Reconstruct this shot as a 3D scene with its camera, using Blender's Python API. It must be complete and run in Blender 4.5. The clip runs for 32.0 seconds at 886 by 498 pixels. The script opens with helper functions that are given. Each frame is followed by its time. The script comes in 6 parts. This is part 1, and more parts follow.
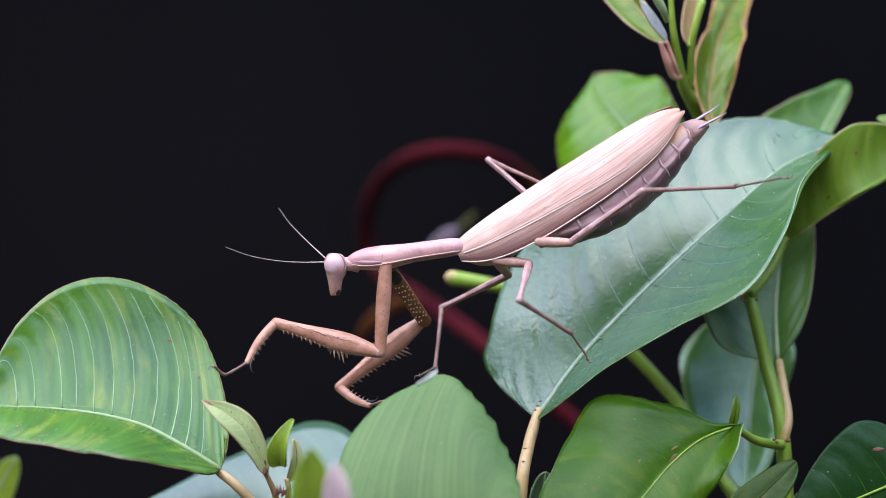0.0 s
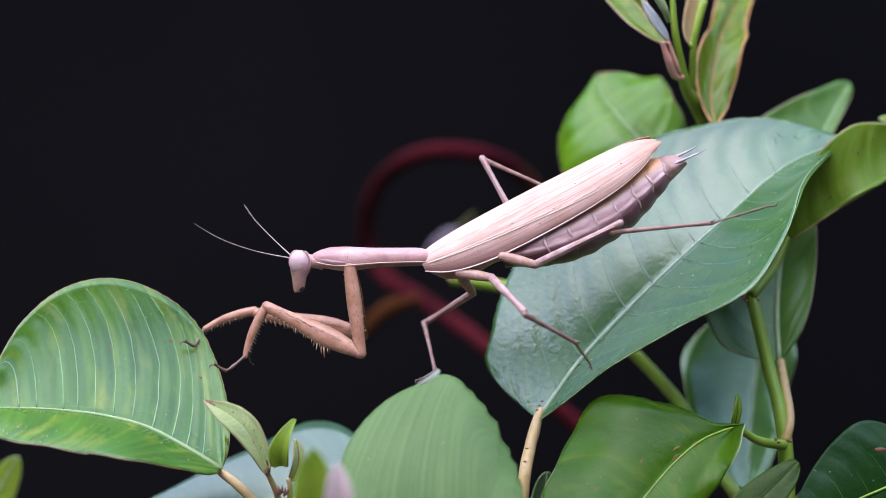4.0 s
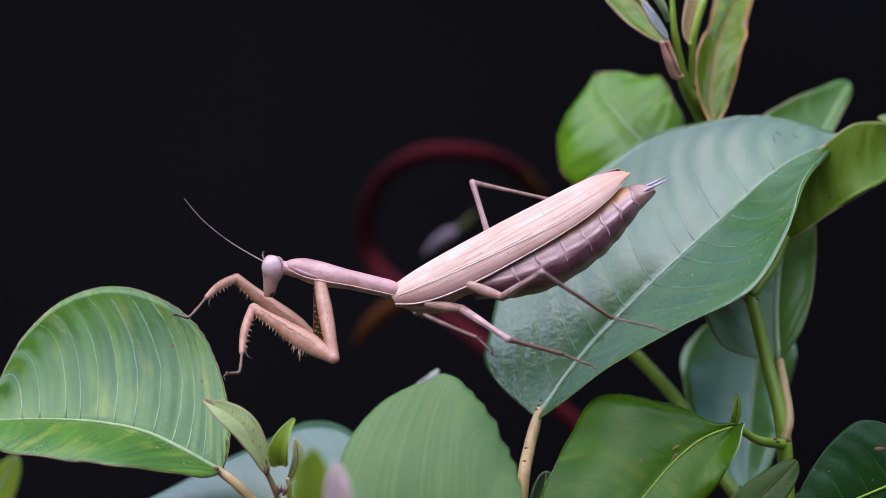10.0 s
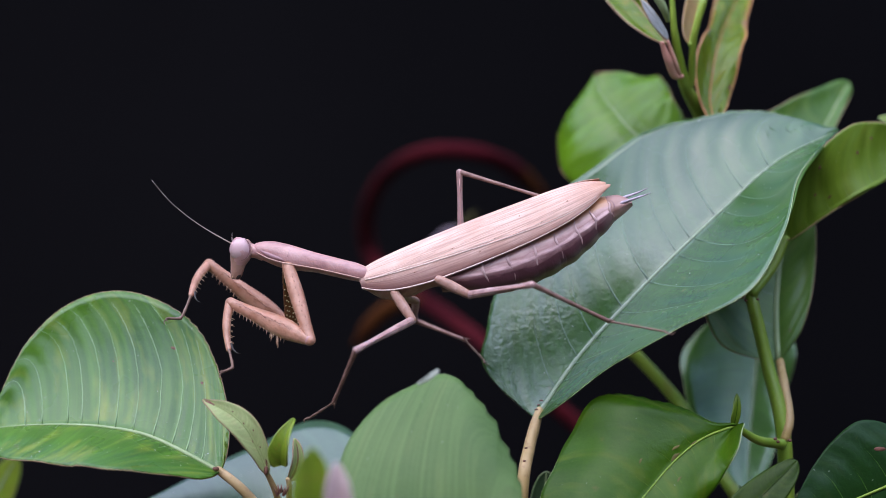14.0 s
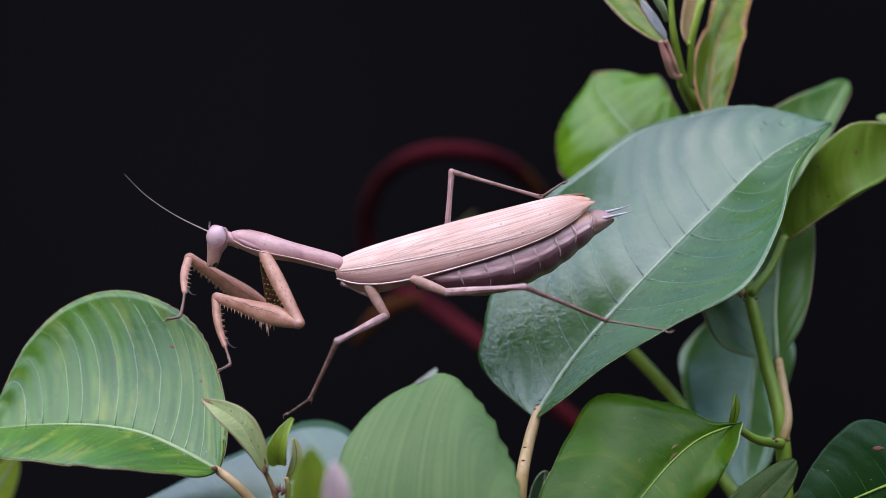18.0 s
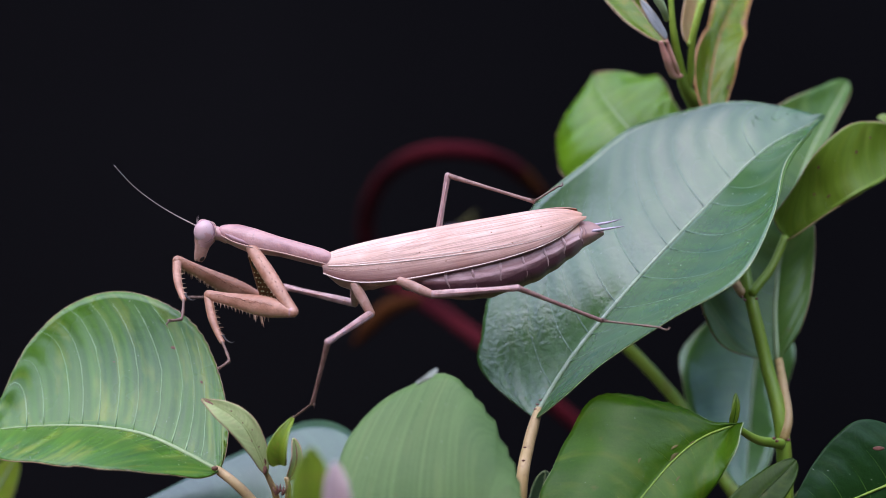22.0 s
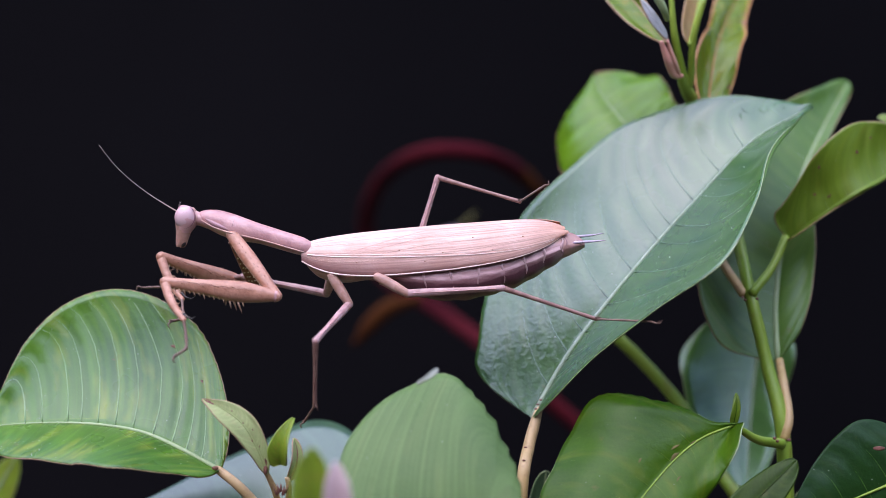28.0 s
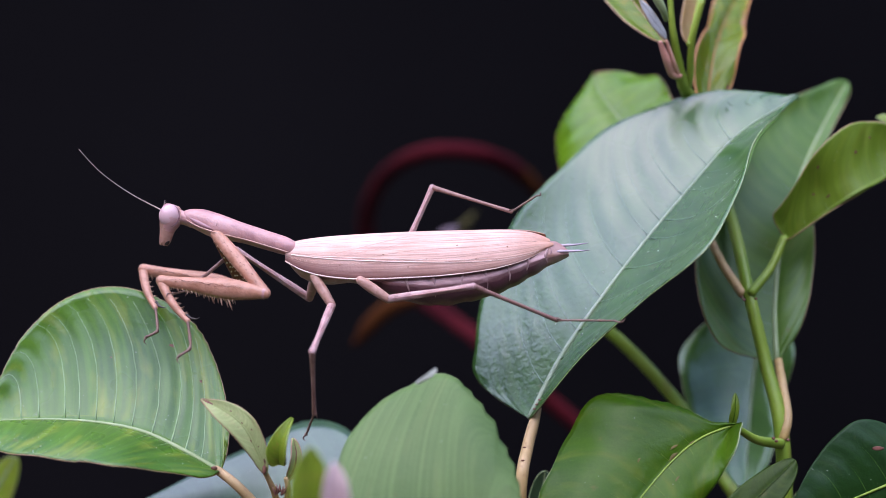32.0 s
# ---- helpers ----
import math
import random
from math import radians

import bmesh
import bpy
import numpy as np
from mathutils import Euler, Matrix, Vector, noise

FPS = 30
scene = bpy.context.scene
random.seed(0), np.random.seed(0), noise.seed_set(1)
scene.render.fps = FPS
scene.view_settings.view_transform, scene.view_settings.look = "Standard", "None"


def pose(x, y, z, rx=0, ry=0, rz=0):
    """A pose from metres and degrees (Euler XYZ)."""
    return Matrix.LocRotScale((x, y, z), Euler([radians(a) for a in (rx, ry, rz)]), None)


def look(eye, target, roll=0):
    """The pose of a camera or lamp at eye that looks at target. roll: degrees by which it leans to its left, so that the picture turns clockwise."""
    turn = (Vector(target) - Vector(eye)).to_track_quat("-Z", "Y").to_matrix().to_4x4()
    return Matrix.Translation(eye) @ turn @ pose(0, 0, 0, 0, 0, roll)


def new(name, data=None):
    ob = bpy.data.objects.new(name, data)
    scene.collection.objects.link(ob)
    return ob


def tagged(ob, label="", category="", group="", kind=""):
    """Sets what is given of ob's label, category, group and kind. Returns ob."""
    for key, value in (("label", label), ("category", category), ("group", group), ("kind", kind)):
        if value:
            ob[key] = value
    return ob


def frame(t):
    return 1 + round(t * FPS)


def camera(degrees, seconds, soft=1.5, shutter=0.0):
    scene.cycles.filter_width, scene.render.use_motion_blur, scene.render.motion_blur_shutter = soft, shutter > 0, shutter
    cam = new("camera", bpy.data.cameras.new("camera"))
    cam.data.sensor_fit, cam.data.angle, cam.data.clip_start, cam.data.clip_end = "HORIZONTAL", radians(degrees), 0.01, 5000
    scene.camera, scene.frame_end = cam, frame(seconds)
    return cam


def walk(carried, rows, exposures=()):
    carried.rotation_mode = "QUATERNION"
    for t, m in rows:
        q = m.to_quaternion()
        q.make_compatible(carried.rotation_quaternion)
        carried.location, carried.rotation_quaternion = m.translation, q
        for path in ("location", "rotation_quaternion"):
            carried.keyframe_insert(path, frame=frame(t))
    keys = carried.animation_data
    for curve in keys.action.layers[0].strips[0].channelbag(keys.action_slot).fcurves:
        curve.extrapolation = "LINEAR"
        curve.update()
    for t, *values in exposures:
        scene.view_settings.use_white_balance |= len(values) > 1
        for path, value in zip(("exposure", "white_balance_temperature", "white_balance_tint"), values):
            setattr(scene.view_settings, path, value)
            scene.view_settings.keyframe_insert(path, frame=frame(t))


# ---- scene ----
# Macro view: one unit U is 0.09 mm on the upright plane through the insect, 0.4 m before the lens.
RANGE = 0.4
U = 2 * RANGE * math.tan(radians(10)) / 1568
EYE_Z = 0.5

cam = camera(20, 32.0, soft=0.55)
cam.data.dof.use_dof = True
cam.data.dof.focus_distance = RANGE
cam.data.dof.aperture_fstop = 10.0
walk(cam, [(0.0, pose(0, -RANGE, EYE_Z, 90, 0, 0)), (32.0, pose(0, -RANGE, EYE_Z, 90, 0, 0))],
     exposures=[(0, 2.10, 6500, 9), (3.5, 2.04, 6500, 10), (6, 1.76, 6500, 11), (13, 1.62, 6500, 13), (19, 1.57, 6500, 14), (22, 1.63, 6500, 16), (25, 1.78, 6500, 19), (32, 1.82, 6500, 23)])

# ---- light ----
SUN_ELEV, SUN_TURN = 58, 210
world = bpy.data.worlds.new("world")
scene.world = world
world.use_nodes = True
wn = world.node_tree
sky = wn.nodes.new("ShaderNodeTexSky")
sky.sky_type = "NISHITA"
sky.sun_disc = False
sky.sun_elevation = radians(SUN_ELEV)
sky.sun_rotation = radians(SUN_TURN)
sky.dust_density = 1.0
wn.links.new(sky.outputs["Color"], wn.nodes["Background"].inputs["Color"])
wn.nodes["Background"].inputs["Strength"].default_value = 0.14
sun = new("sun", bpy.data.lights.new("sun", "SUN"))
sun.data.energy = 1.5
sun.data.angle = radians(105)
sun.data.color = (0.83, 0.86, 1.0)
sun.matrix_world = look((-0.56, -0.95, 2.28), (0, 0, 0.5))


def at(u, v, d=0.0):
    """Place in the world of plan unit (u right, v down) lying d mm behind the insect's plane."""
    k = U * (1 + d / 1000 / RANGE)
    return Vector(((u - 784) * k, d / 1000, EYE_Z + (441 - v) * k))


# ---- materials ----
def mat(name, c1, c2, rough=0.5, scale=200.0, bump=0.1, bump_scale=900.0, spec=0.5, sss=0.0, specks=None, speck_scale=1300.0, speck_at=0.66):
    m = bpy.data.materials.new(name)
    m.use_nodes = True
    nt = m.node_tree
    b = nt.nodes["Principled BSDF"]
    tc = nt.nodes.new("ShaderNodeTexCoord")
    n1 = nt.nodes.new("ShaderNodeTexNoise")
    n1.inputs["Scale"].default_value = scale
    n1.inputs["Detail"].default_value = 6
    nt.links.new(tc.outputs["Object"], n1.inputs["Vector"])
    ramp = nt.nodes.new("ShaderNodeValToRGB")
    ramp.color_ramp.elements[0].position, ramp.color_ramp.elements[1].position = 0.35, 0.68
    ramp.color_ramp.elements[0].color, ramp.color_ramp.elements[1].color = (*c1, 1), (*c2, 1)
    nt.links.new(n1.outputs["Fac"], ramp.inputs["Fac"])
    nt.links.new(ramp.outputs["Color"], b.inputs["Base Color"])
    if specks:
        n3 = nt.nodes.new("ShaderNodeTexNoise")
        n3.inputs["Scale"].default_value = speck_scale
        n3.inputs["Detail"].default_value = 2
        nt.links.new(tc.outputs["Object"], n3.inputs["Vector"])
        r3 = nt.nodes.new("ShaderNodeMapRange")
        r3.inputs["From Min"].default_value, r3.inputs["From Max"].default_value = speck_at - 0.05, speck_at + 0.06
        r3.inputs["To Max"].default_value = 0.35
        nt.links.new(n3.outputs["Fac"], r3.inputs["Value"])
        m3 = nt.nodes.new("ShaderNodeMix")
        m3.data_type = "RGBA"
        nt.links.new(r3.outputs["Result"], m3.inputs[0])
        nt.links.new(ramp.outputs["Color"], m3.inputs[6])
        m3.inputs[7].default_value = (*specks, 1)
        nt.links.new(m3.outputs[2], b.inputs["Base Color"])
    n2 = nt.nodes.new("ShaderNodeTexNoise")
    n2.inputs["Scale"].default_value = bump_scale
    n2.inputs["Detail"].default_value = 4
    nt.links.new(tc.outputs["Object"], n2.inputs["Vector"])
    bp = nt.nodes.new("ShaderNodeBump")
    bp.inputs["Strength"].default_value = bump
    bp.inputs["Distance"].default_value = 0.0002
    nt.links.new(n2.outputs["Fac"], bp.inputs["Height"])
    nt.links.new(bp.outputs["Normal"], b.inputs["Normal"])
    b.inputs["Roughness"].default_value = rough
    b.inputs["Specular IOR Level"].default_value = spec
    if sss:
        b.inputs["Subsurface Weight"].default_value = sss
        b.inputs["Subsurface Radius"].default_value = (1.0, 0.5, 0.3)
        b.inputs["Subsurface Scale"].default_value = 0.0008
    return m


def leaf_mat(name, dark, light, patch, patch_amt=0.35, rough=0.36, spec=0.85, glow=0.22, coat=0.0, streak=0.35, sky_tint=(1, 1, 1), wrinkle=0.6, fine=430.0):
    """Waxy leaf: mottled green, yellowish blotches, pale specks, light shining through."""
    m = mat(name, dark, light, rough, 55.0, 0.16, 420.0, spec)
    nt = m.node_tree
    b = nt.nodes["Principled BSDF"]
    ramp = nt.nodes["Color Ramp"]
    tc = nt.nodes["Texture Coordinate"]
    n = nt.nodes.new("ShaderNodeTexNoise")
    n.inputs["Scale"].default_value = 95.0
    n.inputs["Detail"].default_value = 3
    mp = nt.nodes.new("ShaderNodeMapping")
    mp.inputs["Location"].default_value = (0.37, 0.11, 0.23)
    nt.links.new(tc.outputs["Object"], mp.inputs["Vector"])
    nt.links.new(mp.outputs["Vector"], n.inputs["Vector"])
    uvb = nt.nodes.new("ShaderNodeUVMap")
    uvb.uv_map = "Veins"
    mb = nt.nodes.new("ShaderNodeMapping")
    mb.inputs["Scale"].default_value = (0.9, 1.5, 1.0)
    nt.links.new(uvb.outputs["UV"], mb.inputs["Vector"])
    nbt = nt.nodes.new("ShaderNodeTexNoise")
    nbt.inputs["Scale"].default_value = 1.25
    nbt.inputs["Detail"].default_value = 4
    nt.links.new(mb.outputs["Vector"], nbt.inputs["Vector"])
    r = nt.nodes.new("ShaderNodeMapRange")
    r.inputs["From Min"].default_value, r.inputs["From Max"].default_value = 0.52, 0.75
    r.inputs["To Max"].default_value = patch_amt
    nt.links.new(nbt.outputs["Fac"], r.inputs["Value"])
    mx = nt.nodes.new("ShaderNodeMix")
    mx.data_type = "RGBA"
    nt.links.new(r.outputs["Result"], mx.inputs[0])
    nt.links.new(ramp.outputs["Color"], mx.inputs[6])
    mx.inputs[7].default_value = (*patch, 1)
    # paler and darker streaks that run along the side veins
    uv = nt.nodes.new("ShaderNodeUVMap")
    uv.uv_map = "Veins"
    ms = nt.nodes.new("ShaderNodeMapping")
    ms.inputs["Scale"].default_value = (2.6, 0.55, 1.0)
    nt.links.new(uv.outputs["UV"], ms.inputs["Vector"])
    ns = nt.nodes.new("ShaderNodeTexNoise")
    ns.inputs["Scale"].default_value = 1.4
    ns.inputs["Detail"].default_value = 5
    nt.links.new(ms.outputs["Vector"], ns.inputs["Vector"])
    rs = nt.nodes.new("ShaderNodeMapRange")
    rs.inputs["From Min"].default_value, rs.inputs["From Max"].default_value = 0.42, 0.70
    rs.inputs["To Max"].default_value = streak
    nt.links.new(ns.outputs["Fac"], rs.inputs["Value"])
    mst = nt.nodes.new("ShaderNodeMix")
    mst.data_type = "RGBA"
    nt.links.new(rs.outputs["Result"], mst.inputs[0])
    nt.links.new(mx.outputs[2], mst.inputs[6])
    mst.inputs[7].default_value = (*[min(1, 1.7 * c) for c in light], 1)
    # brown blemishes
    nb = nt.nodes.new("ShaderNodeTexNoise")
    nb.inputs["Scale"].default_value = 330.0
    nb.inputs["Detail"].default_value = 3
    nt.links.new(mp.outputs["Vector"], nb.inputs["Vector"])
    rb = nt.nodes.new("ShaderNodeMapRange")
    rb.inputs["From Min"].default_value, rb.inputs["From Max"].default_value = 0.70, 0.78
    rb.inputs["To Max"].default_value = 0.6
    nt.links.new(nb.outputs["Fac"], rb.inputs["Value"])
    mbl = nt.nodes.new("ShaderNodeMix")
    mbl.data_type = "RGBA"
    nt.links.new(rb.outputs["Result"], mbl.inputs[0])
    nt.links.new(mst.outputs[2], mbl.inputs[6])
    mbl.inputs[7].default_value = (0.16, 0.13, 0.03, 1)
    # fine dust specks
    sp = nt.nodes.new("ShaderNodeTexNoise")
    sp.inputs["Scale"].default_value = 1700.0
    sp.inputs["Detail"].default_value = 5
    nt.links.new(tc.outputs["Object"], sp.inputs["Vector"])
    r2 = nt.nodes.new("ShaderNodeMapRange")
    r2.inputs["From Min"].default_value, r2.inputs["From Max"].default_value = 0.715, 0.75
    r2.inputs["To Max"].default_value = 0.7
    nt.links.new(sp.outputs["Fac"], r2.inputs["Value"])
    mx2 = nt.nodes.new("ShaderNodeMix")
    mx2.data_type = "RGBA"
    nt.links.new(r2.outputs["Result"], mx2.inputs[0])
    nt.links.new(mbl.outputs[2], mx2.inputs[6])
    mx2.inputs[7].default_value = (0.45, 0.5, 0.4, 1)
    # faint net of the finest veins
    vo = nt.nodes.new("ShaderNodeTexVoronoi")
    vo.feature = "DISTANCE_TO_EDGE"
    vo.inputs["Scale"].default_value = 1500.0
    wv = nt.nodes.new("ShaderNodeVectorMath")
    wv.operation = "MULTIPLY_ADD"
    wv.inputs[1].default_value = (0.0012, 0.0012, 0.0012)
    nt.links.new(n.outputs["Color"], wv.inputs[0])
    nt.links.new(tc.outputs["Object"], wv.inputs[2])
    nt.links.new(wv.outputs["Vector"], vo.inputs["Vector"])
    vr = nt.nodes.new("ShaderNodeMapRange")
    vr.inputs["From Min"].default_value, vr.inputs["From Max"].default_value = 0.0, 0.14
    vr.inputs["To Min"].default_value, vr.inputs["To Max"].default_value = 0.07, 0.0
    nt.links.new(vo.outputs["Distance"], vr.inputs["Value"])
    mv = nt.nodes.new("ShaderNodeMix")
    mv.data_type = "RGBA"
    nt.links.new(vr.outputs["Result"], mv.inputs[0])
    nt.links.new(mx2.outputs[2], mv.inputs[6])
    mv.inputs[7].default_value = (*[min(1, 1.8 * c + 0.02) for c in light], 1)
    nt.links.new(mv.outputs[2], b.inputs["Base Color"])
    bv = nt.nodes.new("ShaderNodeBump")
    bv.inputs["Strength"].default_value = 0.22
    bv.inputs["Distance"].default_value = 0.0002
    bv.invert = True
    nt.links.new(vr.outputs["Result"], bv.inputs["Height"])
    nt.links.new(nt.nodes["Bump"].outputs["Normal"], bv.inputs["Normal"])
    # uneven wax
    r3 = nt.nodes.new("ShaderNodeMapRange")
    r3.inputs["To Min"].default_value, r3.inputs["To Max"].default_value = rough - 0.09, rough + 0.12
    nt.links.new(n.outputs["Fac"], r3.inputs["Value"])
    nt.links.new(r3.outputs["Result"], b.inputs["Roughness"])
    # second, coarser relief: wrinkles between the veins
    nw = nt.nodes.new("ShaderNodeTexNoise")
    nw.inputs["Scale"].default_value = fine
    nw.inputs["Detail"].default_value = 5
    nw.inputs["Distortion"].default_value = 0.6
    nt.links.new(tc.outputs["Object"], nw.inputs["Vector"])
    bw = nt.nodes.new("ShaderNodeBump")
    bw.inputs["Strength"].default_value = wrinkle
    # bluish tint puts the sky's colour into the leaf's sheen
    b.inputs["Specular Tint"].default_value = (*sky_tint, 1)
    bw.inputs["Distance"].default_value = 0.0003
    pm = nt.nodes.new("ShaderNodeTexNoise")
    pm.inputs["Scale"].default_value = 38.0
    nt.links.new(mp.outputs["Vector"], pm.inputs["Vector"])
    pr = nt.nodes.new("ShaderNodeMapRange")
    pr.inputs["From Min"].default_value, pr.inputs["From Max"].default_value = 0.42, 0.62
    pr.inputs["To Min"].default_value, pr.inputs["To Max"].default_value = 0.25, 1.0
    nt.links.new(pm.outputs["Fac"], pr.inputs["Value"])
    pw = nt.nodes.new("ShaderNodeMath")
    pw.operation = "MULTIPLY"
    nt.links.new(nw.outputs["Fac"], pw.inputs[0])
    nt.links.new(pr.outputs["Result"], pw.inputs[1])
    # the wrinkles fade towards the tip
    us = nt.nodes.new("ShaderNodeUVMap")
    us.uv_map = "UVMap"
    ux = nt.nodes.new("ShaderNodeSeparateXYZ")
    nt.links.new(us.outputs["UV"], ux.inputs["Vector"])
    ur = nt.nodes.new("ShaderNodeMapRange")
    ur.inputs["From Min"].default_value, ur.inputs["From Max"].default_value = 0.30, 0.62
    ur.inputs["To Min"].default_value, ur.inputs["To Max"].default_value = 1.0, 0.12
    nt.links.new(ux.outputs["X"], ur.inputs["Value"])
    uw = nt.nodes.new("ShaderNodeMath")
    uw.operation = "MULTIPLY"
    nt.links.new(pw.outputs["Value"], uw.inputs[0])
    nt.links.new(ur.outputs["Result"], uw.inputs[1])
    nt.links.new((uw if fine > 500 else pw).outputs["Value"], bw.inputs["Height"])
    nt.links.new(bv.outputs["Normal"], bw.inputs["Normal"])
    nt.links.new(bw.outputs["Normal"], b.inputs["Normal"])
    if coat:
        b.inputs["Coat Weight"].default_value = coat
        b.inputs["Coat Roughness"].default_value = 0.24
        nt.links.new(bw.outputs["Normal"], b.inputs["Coat Normal"])
    tr = nt.nodes.new("ShaderNodeBsdfTranslucent")
    nt.links.new(mx.outputs[2], tr.inputs["Color"])
    sh = nt.nodes.new("ShaderNodeMixShader")
    sh.inputs[0].default_value = glow
    nt.links.new(b.outputs["BSDF"], sh.inputs[1])
    nt.links.new(tr.outputs["BSDF"], sh.inputs[2])
    nt.links.new(sh.outputs["Shader"], nt.nodes["Material Output"].inputs["Surface"])
    return m


def wing_mat():
    """Papery wing cover: pale straw pink with fine darker streaks along it, browner towards the front margin."""
    m = mat("wing_paper", (0.71, 0.415, 0.33), (0.83, 0.535, 0.45), 0.44, 260.0, 0.25, 1500.0, 0.4, 0.1)
    nt = m.node_tree
    b = nt.nodes["Principled BSDF"]
    ramp = nt.nodes["Color Ramp"]
    uv = nt.nodes.new("ShaderNodeUVMap")
    sep = nt.nodes.new("ShaderNodeSeparateXYZ")
    nt.links.new(uv.outputs["UV"], sep.inputs["Vector"])
    # streaks: narrow noise stretched along the wing
    mp = nt.nodes.new("ShaderNodeMapping")
    mp.inputs["Scale"].default_value = (2.0, 22.0, 1.0)
    mp.inputs["Rotation"].default_value = (0, 0, radians(-5))
    nt.links.new(uv.outputs["UV"], mp.inputs["Vector"])
    n = nt.nodes.new("ShaderNodeTexNoise")
    n.inputs["Scale"].default_value = 1.6
    n.inputs["Detail"].default_value = 7
    n.inputs["Roughness"].default_value = 0.65
    nt.links.new(mp.outputs["Vector"], n.inputs["Vector"])
    r = nt.nodes.new("ShaderNodeMapRange")
    r.inputs["From Min"].default_value, r.inputs["From Max"].default_value = 0.45, 0.60
    r.inputs["To Max"].default_value = 1.0
    nt.links.new(n.outputs["Fac"], r.inputs["Value"])
    mx = nt.nodes.new("ShaderNodeMix")
    mx.data_type = "RGBA"
    nt.links.new(r.outputs["Result"], mx.inputs[0])
    nt.links.new(ramp.outputs["Color"], mx.inputs[6])
    mx.inputs[7].default_value = (0.50, 0.29, 0.235, 1)
    # bands across the wing: pale back, tan rib line, pinkish brown front field
    band = nt.nodes.new("ShaderNodeValToRGB")
    cr = band.color_ramp
    cr.elements[0].position, cr.elements[0].color = 0.585, (0, 0, 0, 1)
    cr.elements[1].position, cr.elements[1].color = 0.60, (0.30, 0.30, 0.30, 1)
    for pos, val in ((0.62, 0.16), (0.67, 0.28), (0.76, 0.50), (0.87, 0.74), (0.95, 0.88)):
        el = cr.elements.new(pos)
        el.color = (val, val, val, 1)
    wob = nt.nodes.new("ShaderNodeMath")
    wob.operation = "MULTIPLY_ADD"
    wob.inputs[1].default_value = 0.10
    slant = nt.nodes.new("ShaderNodeMath")
    slant.operation = "MULTIPLY_ADD"
    slant.inputs[1].default_value = -0.36
    nt.links.new(sep.outputs["X"], slant.inputs[0])
    nt.links.new(sep.outputs["Y"], slant.inputs[2])
    nt.links.new(n.outputs["Fac"], wob.inputs[0])
    nt.links.new(slant.outputs["Value"], wob.inputs[2])
    nt.links.new(wob.outputs["Value"], band.inputs["Fac"])
    mx2 = nt.nodes.new("ShaderNodeMix")
    mx2.data_type = "RGBA"
    nt.links.new(band.outputs["Color"], mx2.inputs[0])
    nt.links.new(mx.outputs[2], mx2.inputs[6])
    mx2.inputs[7].default_value = (0.155, 0.060, 0.058, 1)
    # tanner, worn tip
    tip = nt.nodes.new("ShaderNodeMapRange")
    tip.inputs["From Min"].default_value, tip.inputs["From Max"].default_value = 0.86, 1.0
    tip.inputs["To Max"].default_value = 0.75
    nt.links.new(sep.outputs["X"], tip.inputs["Value"])
    mx3 = nt.nodes.new("ShaderNodeMix")
    mx3.data_type = "RGBA"
    nt.links.new(tip.outputs["Result"], mx3.inputs[0])
    nt.links.new(mx2.outputs[2], mx3.inputs[6])
    mx3.inputs[7].default_value = (0.50, 0.24, 0.15, 1)
    nt.links.new(mx3.outputs[2], b.inputs["Base Color"])
    return m


